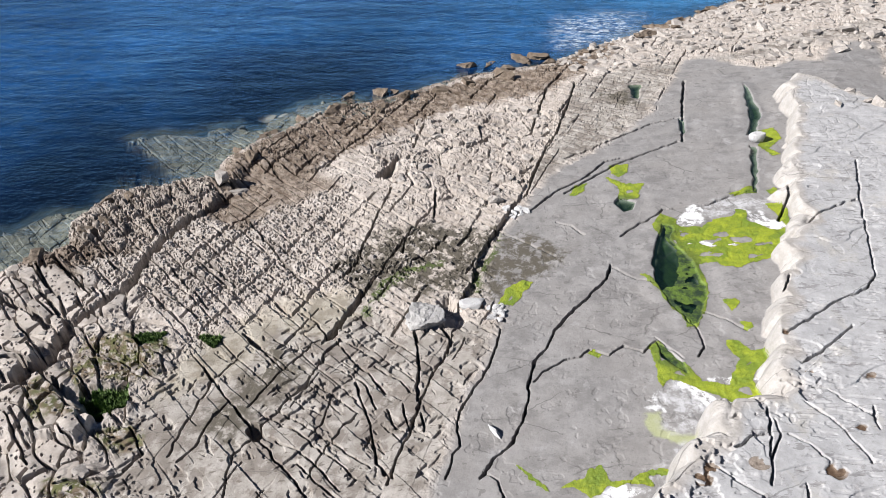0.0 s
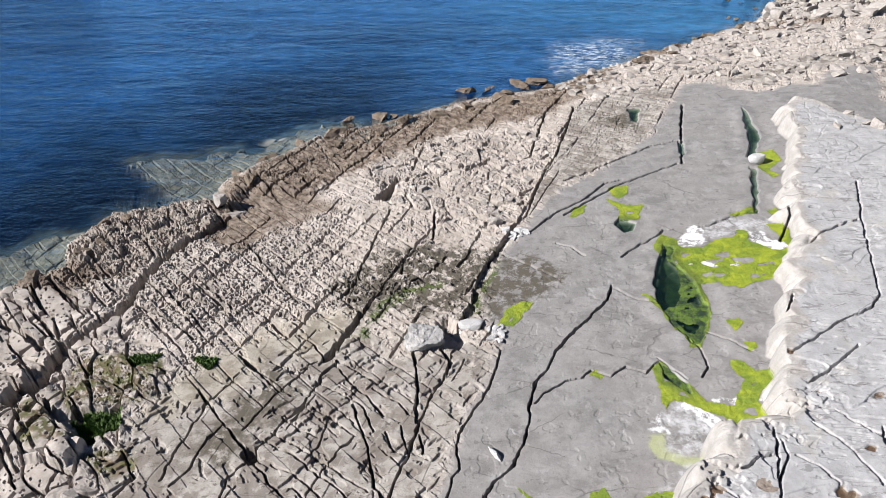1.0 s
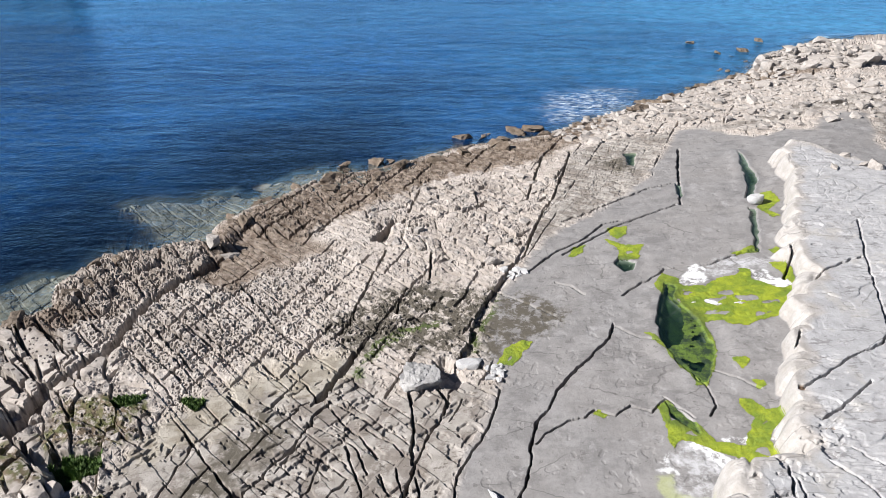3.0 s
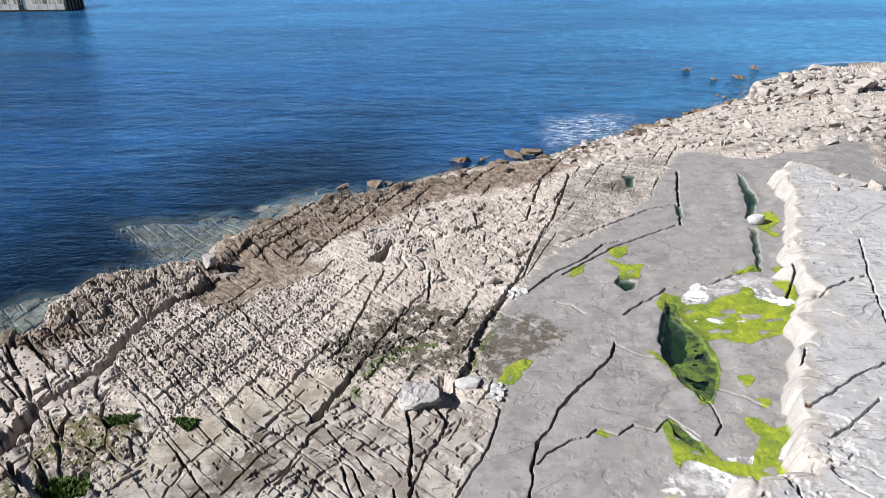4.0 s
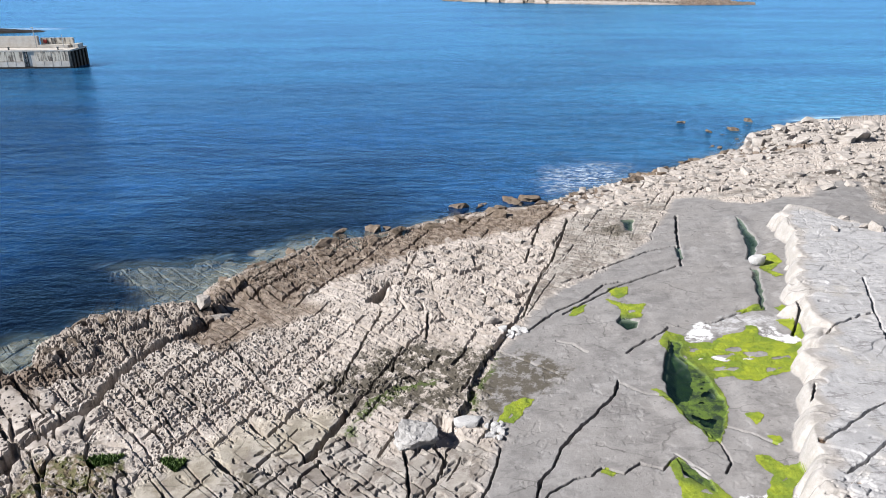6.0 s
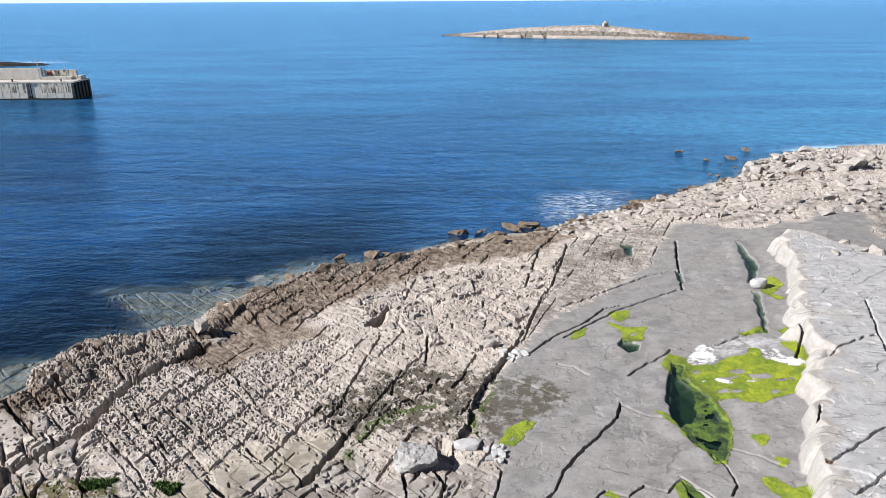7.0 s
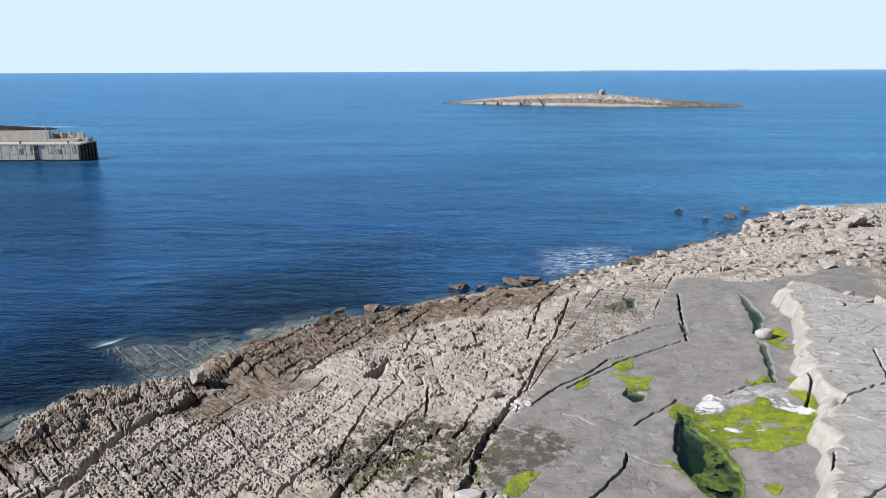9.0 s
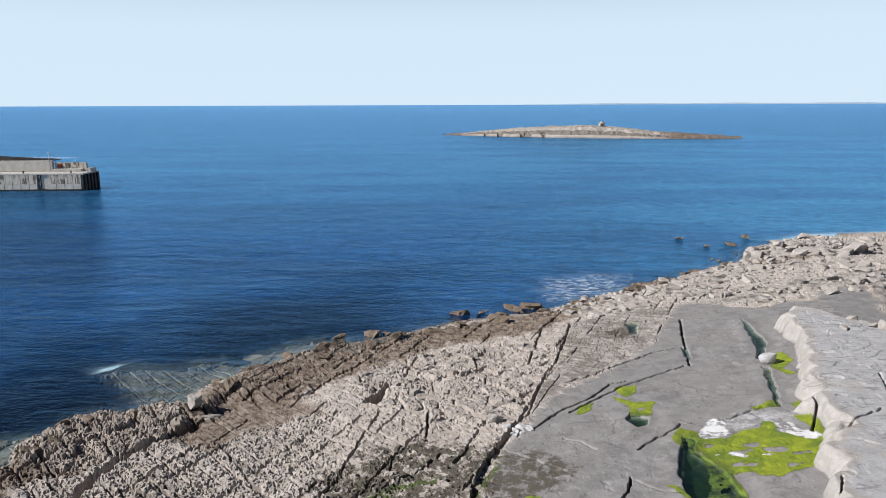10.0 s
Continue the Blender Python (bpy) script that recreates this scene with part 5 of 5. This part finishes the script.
# small stones between the boulders, too many to count
def rubble(name, outlines, s, label, mat):
    verts, faces = [], []
    rnd = random.Random(s)
    shapes = []
    for i in range(6):
        me = rock_mesh("pebble", 300 + i, mat, (1, 0.75, 0.6), 6, 1, 0.06)
        shapes.append(([v.co.copy() for v in me.vertices], [tuple(p.vertices) for p in me.polygons]))
        bpy.data.meshes.remove(me)
    for outline, count, r0, r1 in outlines:
        spots = scatter(outline, count, r0, r1, s, 0.8)
        hs = height_at([p[0] for p in spots], [p[1] for p in spots])
        for (x, y, r, turn), h in zip(spots, hs):
            co, fa = rnd.choice(shapes)
            m = pose(x, y, h + 0.15 * r, rnd.uniform(-20, 20), rnd.uniform(-20, 20), turn)
            n = len(verts)
            verts.extend((m @ (c * r)).to_tuple() for c in co)
            faces.extend(tuple(n + k for k in f) for f in fa)
    me = bpy.data.meshes.new(name)
    me.from_pydata(verts, [], faces)
    me.materials.append(mat)
    return tagged(new(name, me), label, "rubble", kind="stuff")


rubble("rubble", [(AREAS["boulders"][0], 600, 0.18, 0.45), (AREAS["headland"][0], 300, 0.35, 0.9)], 5, "small pale limestone stones between the boulders", PALE_STONE)

# single rocks of the shore
def lone(x, y, r, turn, me, name, label, category, group="", squash=(1, 1, 1), sink=0.3, z=None):
    h = float(height_at([x], [y])[0]) if z is None else z
    low = min(v.co.z for v in me.vertices) * r * squash[2]
    ob = new(name, me)
    ob.matrix_world = pose(x, y, h - low * (1 - sink), 0, 0, turn) @ Matrix.Diagonal((r * squash[0], r * squash[1], r * squash[2], 1))
    return tagged(ob, label, category, group)


lone(-1.85, 28.35, 1.0, 65, GREY_SHAPES[1], "boulder", "big rough grey boulder throwing a black shadow on the pavement", "boulder", "", (1.15, 1.2, 0.95), 0.85)
lone(1.45, 29.75, 0.62, 10, WHITE_SHAPES[1], "white_stone", "broad white stone lying beside a grey boulder", "stone", "", (1.15, 0.9, 1.0), 0.2)
lone(22.8, 46.5, 0.56, 30, WHITE_SHAPES[1], "white_stone", "white boulder at the edge of a narrow pool", "stone", "", (0.95, 1.0, 1.3), 0.15)
lone(2.1, 20.3, 0.34, -50, WHITE_SHAPES[2], "white_stone", "white slab leaning in a crack of the platform", "stone", "", (1.2, 0.6, 0.9))
lone(-17.9, 45.2, 0.72, 60, PALE_SHAPES[3], "boulder", "tall pointed pale rock on the tide line", "boulder", "", (0.9, 0.8, 1.5), 0.2)
lone(-16.6, 44.5, 0.65, 10, PALE_SHAPES[5], "boulder", "pale rock beside a pointed one", "boulder", "", (1.2, 0.8, 0.8))
stones([(p[0], p[1], p[2], 40.0 * p[0]) for p in LEDGE_STONES], PALE_SHAPES, "white_stone", "loose pale block lying on the upper ledge", "stone", "blocks on the ledge", 0.25)
PEBBLES = [(2.6 + 0.55 * math.cos(i * 2.4) * math.sqrt(i / 26), 28.75 + 0.75 * math.sin(i * 2.4) * math.sqrt(i / 26), random.uniform(0.09, 0.21), i * 37.0) for i in range(26)]
PEBBLES += [(4.3 + 0.9 * math.cos(i * 2.4) * math.sqrt(i / 16), 39.2 + 0.7 * math.sin(i * 2.4) * math.sqrt(i / 16), random.uniform(0.13, 0.3), i * 53.0) for i in range(16)]
stones(PEBBLES, WHITE_SHAPES, "white_stone", "small white stone in a hollow of the platform", "stone", "white stones", 0.2)

TIDE = [(-11.6, 64.2, 0.9), (-10.6, 63.0, 1.0), (-7.6, 63.7, 1.3), (-6.2, 64.0, 0.9), (1.2, 70.3, 1.3), (3.6, 70.8, 1.25), (7.0, 72.2, 1.5), (8.6, 72.6, 1.6), (10.0, 71.6, 1.2),
        (37.7, 111.9, 1.2), (48.5, 113.0, 1.4), (34.2, 95.1, 0.9), (37.1, 96.7, 1.0), (39.8, 106.0, 1.1), (44.1, 107.0, 1.3), (41.5, 104.0, 0.8), (40.2, 99.5, 0.7)]
for k, (x, y, r) in enumerate(TIDE):
    lone(x, y, 0.72 * r, k * 47, BROWN_SHAPES[k % 6], "sea_rock", "brown weathered rock standing in shallow water", "rock", "rocks in the water", (1.1, 0.8, 1.0), z=-0.6)
SHOALS = [[(34.76, 97.87), (41.84, 103.81), (43.46, 100.32), (42.30, 95.23), (35.83, 92.96)], [(41.77, 110.59), (51.51, 115.33), (48.18, 106.59), (43.20, 105.22)], [(15.82, 75.88), (22.32, 81.70), (25.42, 83.07), (22.36, 78.98), (16.91, 74.85)]]
for k, (x, y, r, turn) in enumerate(scatter(SHOALS[0], 16, 0.35, 0.9, 21) + scatter(SHOALS[1], 8, 0.4, 1.0, 22) + scatter(SHOALS[2], 8, 0.4, 0.9, 23)):
    lone(x, y, 0.8 * r, turn, BROWN_SHAPES[k % 6], "sea_rock", "brown weathered rock standing in shallow water", "rock", "rocks in the water", (1.1, 0.8, 0.9), z=-0.45)
SUNK = [(-18.1, 60.6, 1.0), (-16.7, 60.5, 1.1), (-36.5, 49.2, 1.6), (-32.8, 59.6, 1.1)]
for k, (x, y, r) in enumerate(SUNK):
    lone(x, y, r, k * 71, PALE_SHAPES[k], "sunken_rock", "pale rock just under the clear water", "rock", "rocks under the water", (1.2, 0.9, 0.4), z=-1.4)
rnd = random.Random(77)
EDGE_ROCKS = []
for (ax, ay), (bx, by) in zip(SHORE[:-4], SHORE[1:-3]):
    for _ in range(int(math.hypot(bx - ax, by - ay) / 1.7)):
        k, o = rnd.random(), rnd.uniform(-0.8, 3.2)
        n = Vector((by - ay, ax - bx)).normalized()
        EDGE_ROCKS.append((ax + (bx - ax) * k + n.x * o, ay + (by - ay) * k + n.y * o, rnd.uniform(0.3, 1.0), rnd.uniform(0, 360)))
stones(EDGE_ROCKS, BROWN_SHAPES, "tidal_rock", "jagged brown rock on the tide line", "rock", "rocks on the tide line", 0.45)


# ---- grass in the hollow ----
def grass_clump(name, outline, count, s, tall):
    r = random.Random(s)
    xs, ys = [p[0] for p in outline], [p[1] for p in outline]
    pts = []
    while len(pts) < count:
        x, y = r.uniform(min(xs), max(xs)), r.uniform(min(ys), max(ys))
        if within(np.array([x]), np.array([y]), outline)[0] > -0.05:
            pts.append((x, y))
    hs = height_at([p[0] for p in pts], [p[1] for p in pts])
    verts, faces = [], []
    for (x, y), h in zip(pts, hs):
        for _ in range(5):
            a, lean, t, w = r.uniform(0, 6.28), r.uniform(0.05, 0.3), tall * r.uniform(0.5, 1.2), r.uniform(0.03, 0.06)
            c, d = math.cos(a), math.sin(a)
            n = len(verts)
            ox, oy = x + r.uniform(-0.06, 0.06), y + r.uniform(-0.06, 0.06)
            verts += [(ox - d * w, oy + c * w, h - 0.03), (ox + d * w, oy - c * w, h - 0.03), (ox + c * lean * t + d * w * 0.7, oy + d * lean * t - c * w * 0.7, h + 0.6 * t),
                      (ox + c * lean * t - d * w * 0.7, oy + d * lean * t + c * w * 0.7, h + 0.6 * t), (ox + c * lean * t * 2.2, oy + d * lean * t * 2.2, h + t)]
            faces += [(n, n + 1, n + 2, n + 3), (n + 3, n + 2, n + 4)]
    me = bpy.data.meshes.new(name)
    me.from_pydata(verts, [], faces)
    me.materials.append(GRASS)
    return tagged(new(name, me), "tuft of lush green grass in a hollow of the limestone", "grass", "grass tufts", "stuff")


for k, p in enumerate(AREAS["grass"]):
    grass_clump("grass_tuft", p, (1100, 220, 220)[k], k, (0.34, 0.2, 0.16)[k])


# ---- the quay across the bay ----
def box(bm, x0, y0, z0, x1, y1, z1, bevel=0.0):
    made = bmesh.ops.create_cube(bm, size=1.0, matrix=Matrix.LocRotScale(((x0 + x1) / 2, (y0 + y1) / 2, (z0 + z1) / 2), None, (x1 - x0, y1 - y0, z1 - z0)))
    if bevel:
        edges = list({e for v in made["verts"] for e in v.link_edges})
        bmesh.ops.bevel(bm, geom=edges, offset=bevel, segments=2, affect="EDGES")
    return bm


def block(name, x0, y0, z0, x1, y1, z1, mat, parent, label="", bevel=0.04):
    return part(name, box(bmesh.new(), x0, y0, z0, x1, y1, z1, bevel), mat, parent, label)


def tube(bm, x, y, z0, z1, r):
    bmesh.ops.create_cone(bm, cap_ends=True, segments=12, radius1=r, radius2=r * 0.8, depth=z1 - z0, matrix=Matrix.Translation((x, y, (z0 + z1) / 2)))
    return bm


def quay():
    ob = tagged(new("quay"), "pale concrete harbour quay with stained walls and a parapet", "pier")
    ob.matrix_world = pose(-94.2, 177.5, 0, 0, 0, 2.0)
    L, D, H = -95.0, 9.0, 4.45
    block("body", L, 0.35, -3.0, -0.6, D, H - 0.35, CONCRETE, ob)
    block("deck", L, 0.0, H - 0.35, 0.0, D + 0.2, H, CONCRETE, ob, "pale concrete deck slab")
    x, slot = -0.7, False
    while x > -70:
        w = 2.1
        if not slot and x - w < -10.9:
            slot = True
            block("ladder_recess", -11.8, 0.30, -1.0, -10.9, 0.36, H - 0.4, WEED, ob, "dark slot with a ladder", 0.0)
            bm = bmesh.new()
            for sx in (-11.6, -11.1):
                box(bm, sx - 0.03, 0.12, -0.5, sx + 0.03, 0.18, H)
            for k in range(14):
                box(bm, -11.6, 0.13, 0.1 + 0.3 * k, -11.1, 0.17, 0.14 + 0.3 * k)
            part("ladder", bm, METAL, ob)
            x = -11.85
            continue
        block("wall_panel", x - w + 0.06, 0.02, 1.75, x, 0.36, H - 0.37, STAIN_LIGHT, ob)
        block("plinth_panel", x - w + 0.06, -0.12, -1.5, x, 0.36, 1.72, CONCRETE, ob, "paler lower wall panel")
        x -= w
    block("tide_band", L, -0.16, -1.5, -0.5, 0.30, 0.42, WEED, ob, "dark weed along the waterline")
    for k in range(5):
        block("fender_beam", -0.62, 0.6 + 1.8 * k, -1.5, 0.12, 1.5 + 1.8 * k, H - 0.4, WEED, ob, "black timber fender")
    # the end turned from the sun: its shade is put into the colour
    block("end_wall", -0.6, 0.1, -1.5, -0.3, D, H - 0.37, DARK_CONCRETE, ob, "dark stained end wall")
    block("parapet", L, 5.6, H, -10.4, 6.4, H + 2.85, CONCRETE, ob, "tall pale parapet wall", 0.08)
    block("parapet", -10.2, 6.4, H, -1.9, 7.1, H + 2.3, STAIN_LIGHT, ob, "lower weathered parapet wall", 0.08)
    block("step", -10.2, 4.9, H, -2.6, 6.38, H + 0.7, CONCRETE, ob)
    block("step", -1.6, 5.0, H, -0.3, 8.0, H + 0.9, CONCRETE, ob)
    block("life_ring_box", -9.4, 6.15, H + 1.0, -8.5, 6.38, H + 1.9, RED, ob, "red life-ring box on the parapet")
    lamp = part("lamp_post", tube(bmesh.new(), -10.9, 5.3, H, H + 4.9, 0.10), METAL, ob, "slender white lamp post")
    part("lamp_head", box(bmesh.new(), -11.3, 5.15, H + 4.8, -10.7, 5.45, H + 5.0, 0.04), METAL, lamp)
    part("mast", tube(bmesh.new(), -3.7, 4.6, H, H + 3.2, 0.08), METAL, ob)
    part("mast", tube(bmesh.new(), -0.9, 4.4, H, H + 1.6, 0.09), METAL, ob)
    for bx in (-3.4, -15.5, -21.9, -30.0, -40.0):
        bm = tube(bmesh.new(), bx, 0.8, H, H + 0.55, 0.22)
        bmesh.ops.create_cone(bm, cap_ends=True, segments=12, radius1=0.32, radius2=0.28, depth=0.16, matrix=Matrix.Translation((bx, 0.8, H + 0.58)))
        part("bollard", bm, DARK_CONCRETE, ob, "dark iron bollard")
    return ob


def streaked_material():
    """Concrete with dark drips that run down from the top edge."""
    mat, nt, b = material("streaked_concrete")
    drip = speck(nt, 1.0, 5, 0.65, where(nt, (1.8, 1.8, 0.22)), lo=0.46, hi=0.58)
    patch = speck(nt, 0.5, 4, 0.6, lo=0.34, hi=0.54)
    col = mix(nt, speck(nt, 2.0, 5, 0.6), (0.52, 0.475, 0.41), (0.70, 0.65, 0.575))
    col = mix(nt, calc(nt, "MULTIPLY", drip, patch), col, (0.12, 0.105, 0.095))
    put(nt, b.inputs["Base Color"], mix(nt, 1.0, col, (0.66, 0.655, 0.645), "MULTIPLY"))
    b.inputs["Roughness"].default_value = 0.9
    return mat


STAIN_LIGHT = streaked_material()
quay()


# ---- the low island and the reef ----
def mound(name, cx, cy, turn, length, depth, shape, rugged, mat, label, category, brown_to, s, beds=True):
    """A low rocky hump; shape(k) gives its height along its length. With beds: a pale cliff, a dark terrace and a pale crest."""
    u, v = np.linspace(0, 1, 420), np.linspace(-1, 1, 110)
    U, V = np.meshgrid(u, v)
    L0, D0 = (U - 0.5) * length, V * depth * (0.35 + 0.65 * np.sin(np.pi * np.clip(U, 0.02, 0.98)) ** 0.6)
    c, d = math.cos(radians(turn)), math.sin(radians(turn))
    X, Y = cx + L0 * c - D0 * d, cy + L0 * d + D0 * c
    top = shape(U)
    far_in = 1 - np.abs(V) + 0.09 * fbm(X * 0.08, Y * 0.08, 4, s)
    dark, grown_over = np.zeros(U.shape), np.zeros(U.shape)
    if beds:
        cliff = np.interp(U, [0, 0.08, 0.16, 0.35, 0.60, 0.74, 0.80, 1.0], [0.4, 0.9, 1.8, 2.3, 2.3, 1.6, 0.6, 0.3])
        crest = np.maximum(top - cliff, 0)
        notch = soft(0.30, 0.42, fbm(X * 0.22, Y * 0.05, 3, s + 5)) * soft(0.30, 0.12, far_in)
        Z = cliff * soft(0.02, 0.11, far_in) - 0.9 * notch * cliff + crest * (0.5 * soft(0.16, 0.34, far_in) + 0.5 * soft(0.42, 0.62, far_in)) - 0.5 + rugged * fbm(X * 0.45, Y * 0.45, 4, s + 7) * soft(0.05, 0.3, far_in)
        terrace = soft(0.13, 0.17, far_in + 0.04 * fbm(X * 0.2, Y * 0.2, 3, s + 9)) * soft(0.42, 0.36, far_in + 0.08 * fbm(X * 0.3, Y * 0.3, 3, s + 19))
        # dark terrace bed; the cut notches also get their inner shade as colour
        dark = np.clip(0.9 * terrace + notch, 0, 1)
        grown_over = 0.5 * soft(0.55, 0.75, far_in) * soft(-0.1, 0.3, fbm(X * 0.06, Y * 0.06, 3, s + 13))
    else:
        Z = top * soft(0.0, 0.45, far_in) + rugged * fbm(X * 0.25, Y * 0.25, 4, s + 7) * soft(0.0, 0.3, far_in) - 0.6
    Z = np.where(np.abs(V) > 0.98, -2.0, Z)
    low = soft(brown_to + 0.5, brown_to - 0.4, Z + 0.6 * fbm(X * 0.1, Y * 0.1, 3, s + 11)).ravel()
    if beds:
        low = np.maximum(low, (soft(0.72, 0.80, U + 0.04 * fbm(X * 0.1, Y * 0.1, 3, s + 15)) + soft(0.09, 0.03, U)).ravel())
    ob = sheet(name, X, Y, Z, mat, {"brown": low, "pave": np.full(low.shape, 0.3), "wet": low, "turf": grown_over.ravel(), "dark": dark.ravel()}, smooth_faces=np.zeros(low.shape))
    return tagged(ob, label, category)


def island_shape(k):
    return np.interp(k, [0, 0.06, 0.15, 0.27, 0.40, 0.52, 0.62, 0.72, 0.82, 0.92, 1.0], [0.4, 1.0, 2.9, 5.0, 6.2, 6.9, 5.6, 3.8, 2.6, 1.8, 0.6])


def reef_shape(k):
    return np.interp(k, [0, 0.3, 0.7, 1.0], [1.4, 2.4, 2.0, 0.4])


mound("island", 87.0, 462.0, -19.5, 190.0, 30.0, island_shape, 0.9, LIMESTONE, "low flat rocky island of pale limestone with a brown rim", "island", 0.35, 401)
mound("reef", -196.0, 272.0, 8.0, 90.0, 9.0, reef_shape, 0.35, WEED, "black seaweed-covered reef behind the quay", "reef", 9.0, 431, False)


def ruin():
    ob = tagged(new("stone_ruin"), "small ruined stone hut on the crest of the island", "ruin")
    ob.matrix_world = pose(97.6, 460.0, 5.9, 0, 0, 12) @ Matrix.Scale(0.8, 4)
    for x0, x1, y0, y1, tall in ((-1.9, -1.1, -1.9, 1.9, 2.7), (1.1, 1.9, -1.9, 1.9, 3.1), (-1.1, 1.1, 1.1, 1.9, 3.6), (-1.1, -0.45, -1.9, -1.1, 2.9), (0.45, 1.1, -1.9, -1.1, 3.2), (-0.45, 0.45, -1.9, -1.1, 1.1)):
        block("wall", x0, y0, 0, x1, y1, tall, PALE_STONE, ob, "", 0.12)
    cap = bmesh.new()
    bmesh.ops.create_cone(cap, cap_ends=True, segments=7, radius1=2.3, radius2=0.5, depth=1.9, matrix=pose(0.1, 0, 3.7, 4, 0, 20))
    part("roof", cap, PALE_STONE, ob, "broken conical stone roof")
    return ob


ruin()
blocks_up = [(87 + (k - 20) * 3.4 + random.uniform(-2, 2), 462 - (k - 20) * 1.15 + random.uniform(-5, 5), random.uniform(0.5, 1.2)) for k in range(40)]
for k, (x, y, r) in enumerate(blocks_up):
    ob = new("island_boulder", PALE_SHAPES[k % 12])
    kk = min(max((x + 2) / 178, 0), 1)
    ob.matrix_world = pose(x, y, 0.92 * float(island_shape(kk)) - 0.9, 0, 0, k * 61) @ Matrix.Scale(r, 4)
    tagged(ob, "pale limestone boulder on the island", "boulder", "boulders on the island")

def far_land():
    """A thin low coast that tapers away to one side."""
    bm = bmesh.new()
    rows = []
    for k in range(41):
        x = 200 + 3400 * k / 40
        top = -4 + 12 * min(1.0, k / 9) + 1.5 * math.sin(k * 0.7) + math.sin(k * 1.9)
        rows.append([bm.verts.new(c) for c in ((x, 4870, -6), (x, 4872, top), (x, 4890, top), (x, 4892, -6))])
    for a, b in zip(rows, rows[1:]):
        for k in range(3):
            bm.faces.new((a[k], b[k], b[k + 1], a[k + 1]))
    # the haze in front of the coast is painted as its pale blue colour
    ob = part("backdrop", bm, plain_material("hazy_land", (0.80, 0.90, 0.97), (0.84, 0.94, 1.0), 0.002, 1.0, 0.0))
    return tagged(ob, "thin hazy strip of land on the horizon", "land", kind="structure")


far_land()
